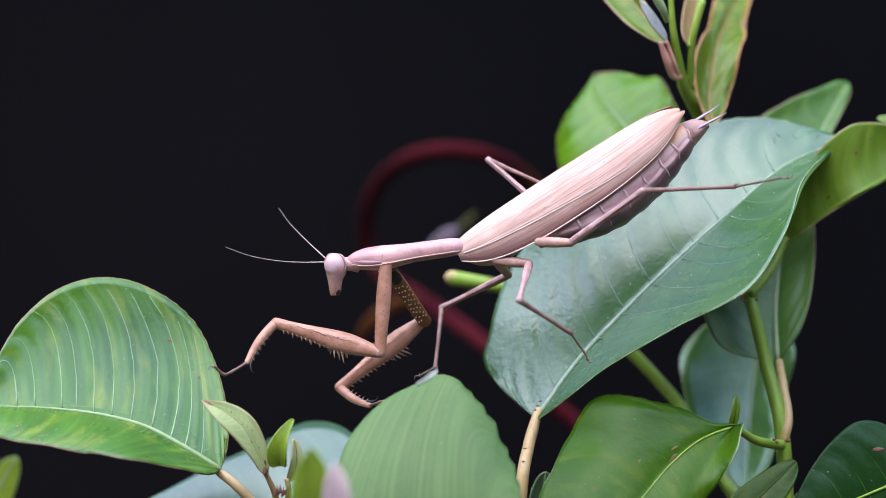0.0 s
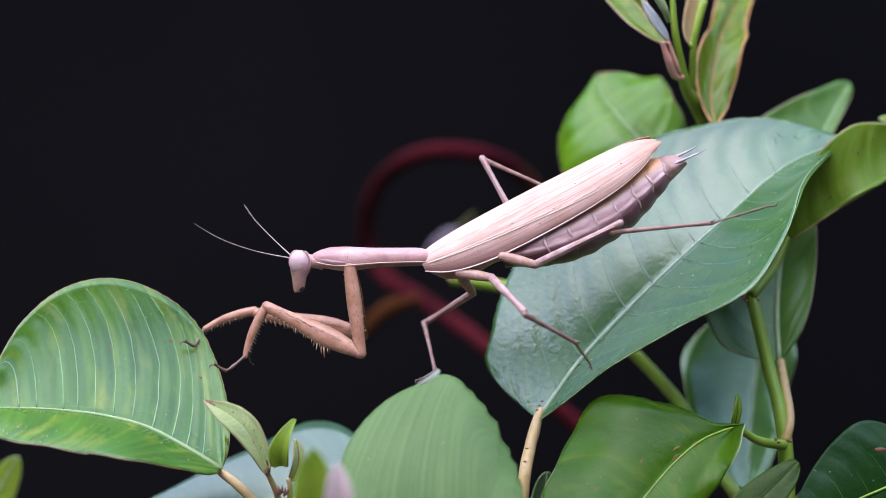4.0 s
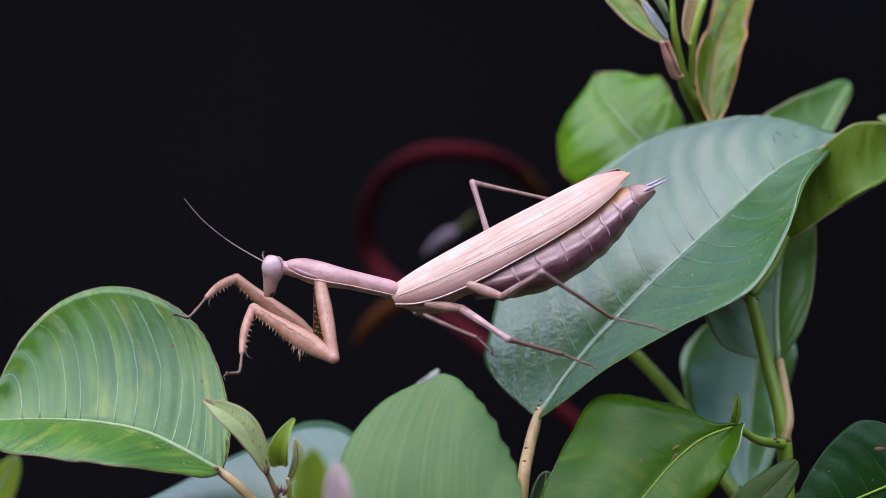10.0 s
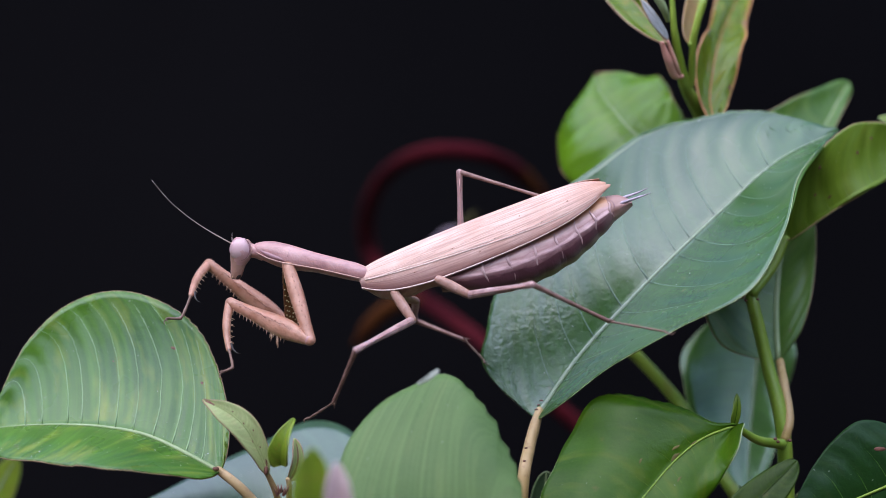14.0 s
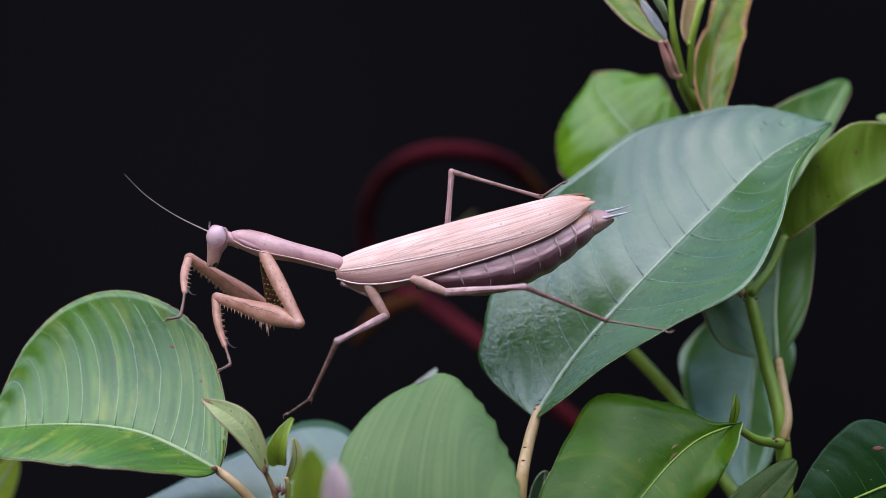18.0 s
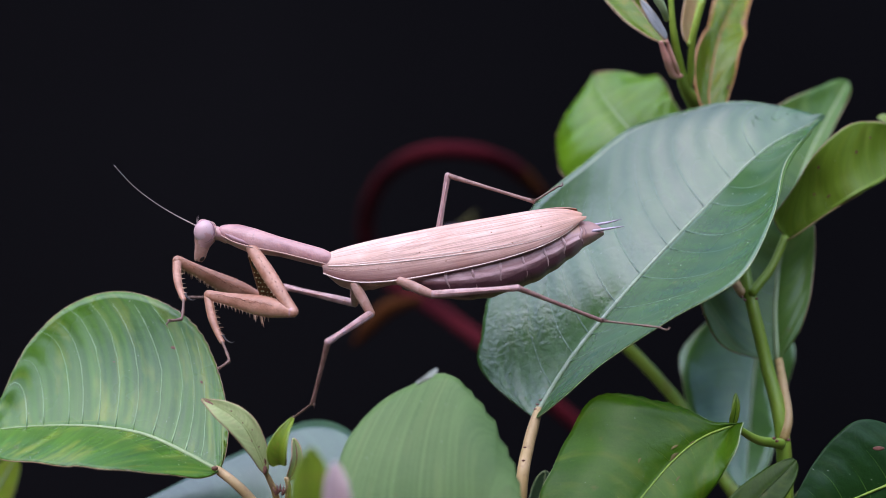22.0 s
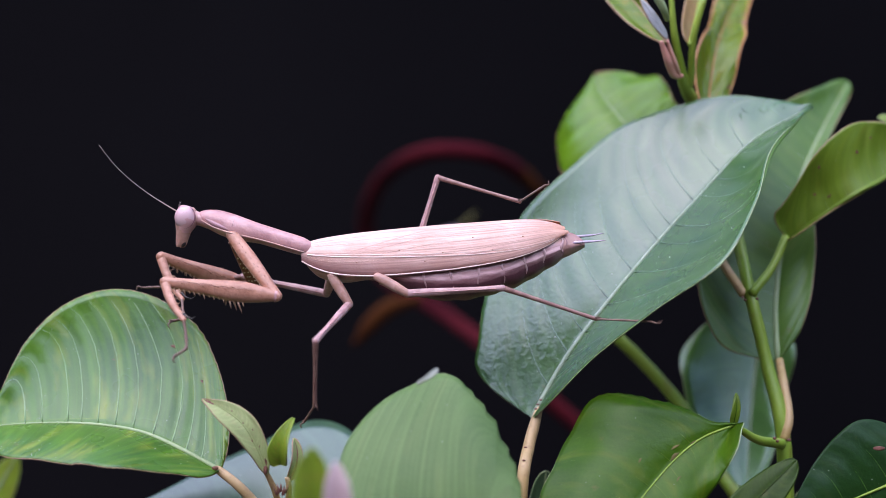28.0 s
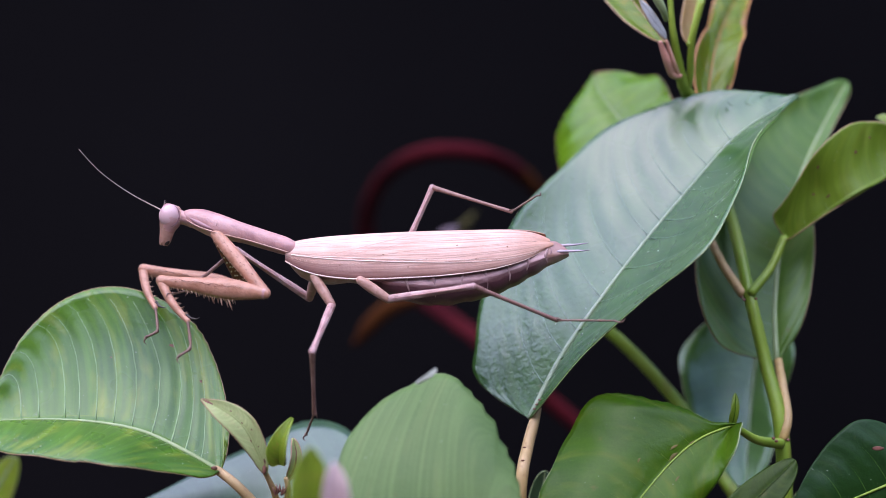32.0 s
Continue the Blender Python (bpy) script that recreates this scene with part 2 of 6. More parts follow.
def belly_mat():
    """Abdomen skin: pinkish tan above, a pale wavering line along the flank, glossy dark purple below, orange near the tail."""
    m = mat("belly_skin", (0.38, 0.22, 0.20), (0.54, 0.36, 0.35), 0.36, 240.0, 0.5, 1100.0, 0.5, 0.05)
    nt = m.node_tree
    b = nt.nodes["Principled BSDF"]
    uv = nt.nodes.new("ShaderNodeUVMap")
    sep = nt.nodes.new("ShaderNodeSeparateXYZ")
    nt.links.new(uv.outputs["UV"], sep.inputs["Vector"])
    n = nt.nodes.new("ShaderNodeTexNoise")
    n.inputs["Scale"].default_value = 1.0
    n.inputs["Detail"].default_value = 6
    mp = nt.nodes.new("ShaderNodeMapping")
    mp.inputs["Scale"].default_value = (14.0, 12.0, 1.0)
    nt.links.new(uv.outputs["UV"], mp.inputs["Vector"])
    nt.links.new(mp.outputs["Vector"], n.inputs["Vector"])
    wob = nt.nodes.new("ShaderNodeMath")
    wob.operation = "MULTIPLY_ADD"
    wob.inputs[1].default_value = 0.20
    nt.links.new(n.outputs["Fac"], wob.inputs[0])
    nt.links.new(sep.outputs["Y"], wob.inputs[2])
    band = nt.nodes.new("ShaderNodeValToRGB")
    cr = band.color_ramp
    stops = ((0.05, (0.30, 0.19, 0.13)), (0.13, (0.24, 0.13, 0.10)), (0.20, (0.095, 0.034, 0.046)), (0.37, (0.13, 0.048, 0.062)), (0.44, (0.36, 0.19, 0.20)), (0.51, (0.62, 0.41, 0.41)),
             (0.58, (0.34, 0.18, 0.18)), (0.68, (0.52, 0.32, 0.31)), (0.79, (0.56, 0.30, 0.18)), (0.95, (0.62, 0.27, 0.09)))
    cr.elements[0].position, cr.elements[0].color = stops[0][0], (*stops[0][1], 1)
    cr.elements[1].position, cr.elements[1].color = stops[-1][0], (*stops[-1][1], 1)
    for pos, col in stops[1:-1]:
        cr.elements.new(pos).color = (*col, 1)
    nt.links.new(wob.outputs["Value"], band.inputs["Fac"])
    tail = nt.nodes.new("ShaderNodeMapRange")
    tail.inputs["From Min"].default_value, tail.inputs["From Max"].default_value = 0.86, 0.97
    nt.links.new(sep.outputs["X"], tail.inputs["Value"])
    mx = nt.nodes.new("ShaderNodeMix")
    mx.data_type = "RGBA"
    tm = nt.nodes.new("ShaderNodeMath")
    tm.operation = "MULTIPLY"
    tm.inputs[1].default_value = 0.7
    nt.links.new(tail.outputs["Result"], tm.inputs[0])
    nt.links.new(tm.outputs["Value"], mx.inputs[0])
    nt.links.new(band.outputs["Color"], mx.inputs[6])
    nt.links.new(nt.nodes["Color Ramp"].outputs["Color"], mx.inputs[7])
    nt.links.new(mx.outputs[2], b.inputs["Base Color"])
    return m


LEAF_BIG = leaf_mat("leaf_waxy", (0.022, 0.088, 0.007), (0.050, 0.138, 0.017), (0.09, 0.17, 0.03), 0.4, 0.26, 0.9, 0.24, 0.6, 0.25, (0.78, 0.86, 1.0), 0.75, 1000.0)
LEAF_LEFT = leaf_mat("leaf_mottled", (0.034, 0.112, 0.004), (0.082, 0.195, 0.012), (0.36, 0.38, 0.03), 0.55, 0.27, 0.6, 0.2, 0.0, 0.4, (0.82, 0.92, 1.0), 0.22)
LEAF_FRONT = leaf_mat("leaf_pale", (0.082, 0.160, 0.040), (0.112, 0.195, 0.054), (0.18, 0.23, 0.07), 0.3, 0.5, 0.4, 0.22, 0.0, 0.4)
LEAF_BRIGHT = leaf_mat("leaf_bright", (0.080, 0.200, 0.002), (0.135, 0.285, 0.008), (0.24, 0.33, 0.02), 0.35, 0.28, 0.55, 0.3)
LEAF_DARK = leaf_mat("leaf_dark", (0.024, 0.084, 0.002), (0.064, 0.152, 0.004), (0.12, 0.165, 0.008), 0.6, 0.36, 0.25, 0.28, 0.0, 0.1)
LEAF_MID = leaf_mat("leaf_midgreen", (0.068, 0.170, 0.016), (0.122, 0.238, 0.034), (0.20, 0.26, 0.05), 0.4, 0.38, 0.6, 0.36, 0.0, 0.35, (0.85, 0.92, 1.0), 0.4)
LEAF_LIME = leaf_mat("leaf_lime", (0.17, 0.29, 0.012), (0.28, 0.38, 0.035), (0.40, 0.20, 0.06), 0.45, 0.36, 0.9, 0.35)
LEAF_TWIST = leaf_mat("leaf_twisted", (0.085, 0.155, 0.003), (0.155, 0.222, 0.008), (0.30, 0.20, 0.02), 0.7, 0.26, 0.45, 0.3, 0.0, 0.2)
LEAF_BRONZE = leaf_mat("leaf_bronze", (0.28, 0.165, 0.03), (0.38, 0.225, 0.06), (0.20, 0.24, 0.04), 0.7, 0.4, 0.7, 0.35)
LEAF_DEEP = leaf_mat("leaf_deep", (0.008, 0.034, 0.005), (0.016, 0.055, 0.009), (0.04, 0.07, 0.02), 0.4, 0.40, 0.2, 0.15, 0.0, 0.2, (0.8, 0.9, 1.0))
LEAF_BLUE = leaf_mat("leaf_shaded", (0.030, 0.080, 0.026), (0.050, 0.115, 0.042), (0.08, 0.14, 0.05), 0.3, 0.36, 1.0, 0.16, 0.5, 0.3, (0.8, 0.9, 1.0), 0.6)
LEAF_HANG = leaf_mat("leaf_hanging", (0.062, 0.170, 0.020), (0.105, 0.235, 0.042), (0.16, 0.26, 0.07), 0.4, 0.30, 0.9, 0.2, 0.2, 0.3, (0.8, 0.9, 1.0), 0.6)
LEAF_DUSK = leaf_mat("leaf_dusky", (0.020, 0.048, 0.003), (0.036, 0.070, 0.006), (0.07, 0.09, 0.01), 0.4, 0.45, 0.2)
LEAF_YOUNG = leaf_mat("leaf_young", (0.33, 0.40, 0.15), (0.45, 0.52, 0.23), (0.50, 0.34, 0.20), 0.35, 0.42, 0.5, 0.3)
LEAF_OLIVE = leaf_mat("leaf_underside", (0.096, 0.176, 0.007), (0.152, 0.244, 0.015), (0.22, 0.22, 0.03), 0.4, 0.42, 0.5, 0.32)
RIB = mat("pale_rib", (0.25, 0.34, 0.15), (0.33, 0.41, 0.22), 0.45, 300.0, 0.15)
RIB_WHITE = mat("whitish_rib", (0.26, 0.34, 0.22), (0.36, 0.43, 0.32), 0.45, 300.0, 0.15)
VEIN = mat("pale_vein", (0.20, 0.32, 0.14), (0.29, 0.41, 0.22), 0.4, 300.0, 0.15)
VEIN_WAX = mat("waxy_vein", (0.13, 0.22, 0.15), (0.19, 0.29, 0.21), 0.4, 300.0, 0.15)
VEIN_SOFT = mat("soft_vein", (0.20, 0.34, 0.14), (0.30, 0.43, 0.23), 0.4, 300.0, 0.15)
RIM_RED = mat("reddish_margin", (0.30, 0.16, 0.10), (0.36, 0.26, 0.12), 0.5, 250.0, 0.05)
RIM_RUST = mat("rusty_margin", (0.42, 0.17, 0.06), (0.50, 0.25, 0.09), 0.5, 250.0, 0.05)
RIM_PALE = mat("pale_margin", (0.30, 0.40, 0.18), (0.36, 0.42, 0.20), 0.5, 250.0, 0.05)
STEM_YOUNG = mat("young_stem", (0.17, 0.27, 0.02), (0.26, 0.35, 0.05), 0.4, 120.0, 0.3)
STEM = mat("green_stem", (0.155, 0.27, 0.016), (0.25, 0.36, 0.04), 0.45, 120.0, 0.3, 900.0, 0.5, 0.0, (0.18, 0.14, 0.03), 300.0, 0.62)
TAN = mat("tan_stalk", (0.40, 0.27, 0.085), (0.54, 0.37, 0.19), 0.5, 180.0, 0.25, 900.0, 0.5, 0.0, (0.22, 0.09, 0.05), 700.0, 0.64)
PINK = mat("pink_stipule", (0.60, 0.22, 0.17), (0.68, 0.36, 0.27), 0.4, 200.0, 0.1)
BEIGE = mat("beige_scale", (0.58, 0.42, 0.42), (0.68, 0.53, 0.52), 0.5, 200.0, 0.1)
SHEEN_PALE = mat("pale_sheen", (0.36, 0.38, 0.38), (0.50, 0.51, 0.53), 0.35, 300.0, 0.2)
DRY_GREY = mat("dry_grey", (0.30, 0.33, 0.27), (0.42, 0.43, 0.38), 0.6, 500.0, 0.2)
TAN_DRY = mat("dry_patch", (0.10, 0.085, 0.015), (0.16, 0.13, 0.03), 0.7, 500.0, 0.3)
DUST = mat("white_dust", (0.62, 0.66, 0.60), (0.75, 0.78, 0.74), 0.7, 900.0, 0.1)
SCAR = mat("brown_scar", (0.10, 0.03, 0.02), (0.22, 0.09, 0.06), 0.7, 600.0, 0.3)
RED_VINE = mat("red_vine", (0.040, 0.0036, 0.0070), (0.070, 0.0070, 0.0105), 0.95, 60.0, 0.2, 900.0, 0.06)
BUD_GREY = mat("grey_bud", (0.12, 0.09, 0.11), (0.19, 0.15, 0.18), 0.9, 120.0, 0.2, 900.0, 0.05)
BUD_OLIVE = mat("olive_bud", (0.050, 0.046, 0.018), (0.075, 0.068, 0.03), 0.9, 120.0, 0.2, 900.0, 0.05)
BUD_BROWN = mat("brown_bud", (0.034, 0.010, 0.003), (0.055, 0.018, 0.005), 0.9, 120.0, 0.2, 900.0, 0.05)
BACK = mat("dark_backdrop", (0.0042, 0.0039, 0.0044), (0.0061, 0.0057, 0.0065), 1.0, 2.5, 0.1, 40.0, 0.0)
WALL = mat("light_block_wall", (0.030, 0.034, 0.024), (0.060, 0.062, 0.045), 0.9, 6.0, 0.4, 60.0, 0.2)
SOIL = mat("soil", (0.03, 0.022, 0.015), (0.06, 0.045, 0.03), 0.95, 12.0, 0.6, 60.0, 0.2)
WING = wing_mat()
WING_RIB = mat("wing_vein", (0.54, 0.32, 0.25), (0.64, 0.41, 0.34), 0.45, 400.0, 0.05)
WING_EDGE = mat("wing_margin", (0.74, 0.55, 0.48), (0.80, 0.63, 0.56), 0.4, 400.0, 0.05)
SKIN = mat("insect_pink", (0.44, 0.217, 0.212), (0.61, 0.345, 0.33), 0.30, 130.0, 0.3, 1800.0, 0.6, 0.12, (0.32, 0.145, 0.15), 420.0, 0.60)
SKIN_FORE = mat("insect_tan", (0.38, 0.172, 0.108), (0.50, 0.25, 0.172), 0.34, 420.0, 0.4, 1900.0, 0.5, 0.1, (0.27, 0.115, 0.065), 1100.0, 0.58)
SKIN_LEG = mat("insect_leg", (0.40, 0.225, 0.215), (0.53, 0.34, 0.335), 0.42, 300.0, 0.3, 2000.0, 0.5, 0.08, (0.22, 0.10, 0.08), 800.0, 0.62)
SHIN = mat("insect_shin", (0.22, 0.105, 0.085), (0.32, 0.175, 0.145), 0.45, 300.0, 0.3, 2000.0, 0.5, 0.0, (0.11, 0.05, 0.04), 900.0, 0.62)
LILAC = mat("lilac_feeler", (0.42, 0.33, 0.40), (0.50, 0.42, 0.50), 0.45, 500.0, 0.2)
SKIN_FOOT = mat("insect_foot", (0.14, 0.075, 0.055), (0.20, 0.11, 0.08), 0.5, 500.0, 0.2, 2600.0)
BELLY = belly_mat()
TAIL_SKIN = mat("tail_skin", (0.29, 0.145, 0.125), (0.46, 0.275, 0.245), 0.36, 300.0, 0.6, 700.0, 0.5, 0.05, (0.20, 0.085, 0.05), 500.0, 0.56)
BELLY_PALE = mat("belly_seam", (0.42, 0.26, 0.26), (0.58, 0.40, 0.39), 0.35, 400.0, 0.15)
FACE_TAN = mat("face_tan", (0.40, 0.21, 0.16), (0.56, 0.335, 0.275), 0.34, 420.0, 0.5, 1500.0, 0.5, 0.08, (0.28, 0.12, 0.07), 800.0, 0.58)
EYE = mat("compound_eye", (0.58, 0.36, 0.38), (0.70, 0.48, 0.50), 0.16, 200.0, 0.05, 4000.0)
DARK = mat("dark_horn", (0.012, 0.008, 0.008), (0.03, 0.018, 0.015), 0.4, 500.0, 0.1)
SPINE = mat("pale_spine", (0.42, 0.235, 0.15), (0.56, 0.36, 0.25), 0.4, 500.0, 0.05)
DOT = mat("cream_dot", (0.75, 0.62, 0.38), (0.80, 0.68, 0.44), 0.4, 500.0, 0.05)
INNER = mat("rusty_inner", (0.18, 0.055, 0.018), (0.27, 0.095, 0.03), 0.4, 400.0, 0.15)
FRECKLE_SHADE = mat("brown_freckle_shade", (0.25, 0.10, 0.06), (0.33, 0.15, 0.095), 0.5, 500.0, 0.1)
STREAK = mat("mauve_streak", (0.24, 0.115, 0.135), (0.36, 0.19, 0.21), 0.35, 200.0, 0.1)
THREAD = mat("antenna_thread", (0.42, 0.29, 0.26), (0.5, 0.37, 0.34), 0.5, 600.0, 0.05)


# ---- mesh helpers ----
def build(verts, faces, smooth=True, uvs=None, uvs2=None):
    me = bpy.data.meshes.new("m")
    me.from_pydata([tuple(v) for v in verts], [], faces)
    if uvs:
        lay = me.uv_layers.new(name="UVMap")
        for lp in me.loops:
            lay.data[lp.index].uv = uvs[lp.vertex_index]
    if uvs2:
        lay = me.uv_layers.new(name="Veins")
        for lp in me.loops:
            lay.data[lp.index].uv = uvs2[lp.vertex_index]
    me.update()
    if smooth:
        me.polygons.foreach_set("use_smooth", [True] * len(me.polygons))
    return me


def part(name, me, material, parent=None, label="", m=None):
    me.name = name
    if not me.materials:
        me.materials.append(material)
    ob = new(name, me)
    if parent:
        ob.parent = parent
    if m is not None:
        ob.matrix_basis = m
    if label:
        tagged(ob, label)
    return ob


def smooth_line(pts, n):
    """Catmull-Rom through points, n steps a span."""
    p = [Vector(q) for q in pts]
    p = [2 * p[0] - p[1]] + p + [2 * p[-1] - p[-2]]
    out = []
    for i in range(1, len(p) - 2):
        for k in range(n):
            t = k / n
            a, b, c, d = p[i - 1], p[i], p[i + 1], p[i + 2]
            out.append(0.5 * (2 * b + (c - a) * t + (2 * a - 5 * b + 4 * c - d) * t * t + (3 * b - a - 3 * c + d) * t ** 3))
    out.append(p[-2])
    return out


def spread(vals, n):
    """Values resampled evenly to n, linearly."""
    return [float(q) for q in np.interp(np.linspace(0, 1, n), np.linspace(0, 1, len(vals)), vals)]


def tube(line, radii, sides=10, caps=True, rough=0.0):
    """A round tube along a line, with closed rounded ends."""
    n = len(line)
    r = spread(radii, n)
    verts, faces = [], []
    up = Vector((0.13, 0.98, 0.11))
    for i, p in enumerate(line):
        t = (line[min(i + 1, n - 1)] - line[max(i - 1, 0)]).normalized()
        a = (up - up.dot(t) * t)
        a = a.normalized() if a.length > 1e-4 else t.orthogonal().normalized()
        b = t.cross(a)
        for k in range(sides):
            w = 2 * math.pi * k / sides
            rr = r[i] * (1 + rough * noise.noise(p * 900 + Vector((k, 0, 0))))
            verts.append(p + rr * (math.cos(w) * a + math.sin(w) * b))
    for i in range(n - 1):
        for k in range(sides):
            k2 = (k + 1) % sides
            faces.append((i * sides + k, i * sides + k2, (i + 1) * sides + k2, (i + 1) * sides + k))
    if caps:
        t0 = (line[0] - line[1]).normalized() * r[0] * 0.6
        t1 = (line[-1] - line[-2]).normalized() * r[-1] * 0.6
        verts += [line[0] + t0, line[-1] + t1]
        e = n * sides
        for k in range(sides):
            k2 = (k + 1) % sides
            faces.append((k2, k, e))
            faces.append(((n - 1) * sides + k, (n - 1) * sides + k2, e + 1))
    return verts, faces


def join(*geos):
    verts, faces = [], []
    for v, f in geos:
        o = len(verts)
        verts += list(v)
        faces += [tuple(i + o for i in q) for q in f]
    return verts, faces


def ball(c, r, n=12, m=8):
    """Ellipsoid at c with half-axes r."""
    verts, faces = [Vector(c) + Vector((0, 0, r[2]))], []
    for i in range(1, m):
        a = math.pi * i / m
        for k in range(n):
            b = 2 * math.pi * k / n
            verts.append(Vector(c) + Vector((r[0] * math.sin(a) * math.cos(b), r[1] * math.sin(a) * math.sin(b), r[2] * math.cos(a))))
    verts.append(Vector(c) - Vector((0, 0, r[2])))
    for k in range(n):
        faces.append((0, 1 + k, 1 + (k + 1) % n))
        faces.append((len(verts) - 1, 1 + (m - 2) * n + (k + 1) % n, 1 + (m - 2) * n + k))
    for i in range(m - 2):
        for k in range(n):
            a, b = 1 + i * n + k, 1 + i * n + (k + 1) % n
            faces.append((a, a + n, b + n, b))
    return verts, faces


def limb(length, prof, sides=12, n=22, bow=0.0):
    """Limb along +X: prof is a list of (half-width across, half-height) from joint to joint, in plan units."""
    ys, zs = np.array(spread([p[0] for p in prof], n)), np.array(spread([p[1] for p in prof], n))
    ker = np.array([1, 2, 1]) / 4
    for _ in range(2):
        ys[1:-1], zs[1:-1] = np.convolve(ys, ker, "valid"), np.convolve(zs, ker, "valid")
    verts, faces = [], []
    for i in range(n):
        x = length * i / (n - 1)
        off = bow * math.sin(math.pi * i / (n - 1))
        for k in range(sides):
            w = 2 * math.pi * k / sides
            verts.append(Vector((x, ys[i] * math.cos(w), zs[i] * math.sin(w) + off)) * U)
    for i in range(n - 1):
        for k in range(sides):
            k2 = (k + 1) % sides
            faces.append((i * sides + k, (i + 1) * sides + k, (i + 1) * sides + k2, i * sides + k2))
    # rounded ends
    for end, i, x, sgn in ((0, 0, 0.0, -1), (1, n - 1, length, 1)):
        last = i * sides
        for t in (0.45, 0.8, 0.96):
            first = len(verts)
            r = math.sqrt(1 - t * t)
            for k in range(sides):
                w = 2 * math.pi * k / sides
                verts.append(Vector((x + sgn * t * zs[i] * 0.9, r * ys[i] * math.cos(w), r * zs[i] * math.sin(w))) * U)
            for k in range(sides):
                k2 = (k + 1) % sides
                q = (last + k, last + k2, first + k2, first + k)
                faces.append(q if end == 0 else q[::-1])
            last = first
        verts.append(Vector((x + sgn * zs[i] * 0.9, 0, 0)) * U)
        for k in range(sides):
            q = (last + k, last + (k + 1) % sides, len(verts) - 1)
            faces.append(q if end == 0 else q[::-1])
    return verts, faces


def thorn(root, tip, r):
    """Small sharp cone, units of the plan."""
    a, b = Vector(root) * U, Vector(tip) * U
    mid = a.lerp(b, 0.5)
    return tube([a, mid, b], [r * U, r * 0.7 * U, r * 0.12 * U], 5)


# ---- the place ----
v, f = [], []
N = 24
for i in range(N + 1):
    for j in range(N + 1):
        x, y = [(abs(q / N - 0.5) * 2) ** 4 * math.copysign(60, q - N / 2) + (q / N - 0.5) * 3 for q in (i, j)]
        v.append((x, y, -0.01 + 0.012 * noise.noise(Vector((x, y, 0)) * 1.7)))
for i in range(N):
    for j in range(N):
        a = i * (N + 1) + j
        f.append((a, a + N + 1, a + N + 2, a + 1))
ground = part("ground", build(v, f), SOIL)
tagged(ground, "bare dark brown garden soil", "ground", kind="structure")

# near-black panel stands in for the dark behind the plant, with slow folds, thick enough to stand
v, f = [], []
NX, NZ = 60, 24
for layer in (0, 1):
    for i in range(NX + 1):
        for k in range(NZ + 1):
            x, z = -1.5 + 3.0 * i / NX, 1.5 * k / NZ
            y = 0.75 + 0.1 * (math.sqrt(1 + (x / 0.15) ** 2) - 1) + 0.03 * noise.noise(Vector((x * 2.2, z * 0.5, 3))) + 0.01 * layer
            v.append((x, y, z - 0.02))
M1 = (NX + 1) * (NZ + 1)
for i in range(NX):
    for k in range(NZ):
        a = i * (NZ + 1) + k
        f.append((a, a + NZ + 1, a + NZ + 2, a + 1))
        f.append((M1 + a, M1 + a + 1, M1 + a + NZ + 2, M1 + a + NZ + 1))
backdrop = part("backdrop", build(v, f), BACK)
tagged(backdrop, "near-black dark background panel behind the plant", "backdrop", kind="structure")

# unseen plain walls added round the plant to block light from the horizon
for name, x0, y0, x1, y1 in (("wall_south", -2.6, -2.6, 2.6, -2.45), ("wall_north", -2.6, 2.45, 2.6, 2.6), ("wall_west", -2.6, -2.45, -2.45, 2.45), ("wall_east", 2.45, -2.45, 2.6, 2.45)):
    v = [(x, y, z) for z in (-0.05, 1.9) for x, y in ((x0, y0), (x1, y0), (x1, y1), (x0, y1))]
    wall = part(name, build(v, [(0, 3, 2, 1), (4, 5, 6, 7), (0, 1, 5, 4), (1, 2, 6, 5), (2, 3, 7, 6), (3, 0, 4, 7)], False), WALL)
    tagged(wall, "unseen plain dark wall added to block low sky light", "wall", kind="structure")

# ---- the shrub ----
shrub = new("shrub")
tagged(shrub, "leafy shrub with glossy green oval leaves on green stems", "shrub")


def bend(q):
    """How far a side vein has turned towards the tip at q of the half-width."""
    return 0.3 * abs(q) + 0.7 * abs(q) ** 2.2


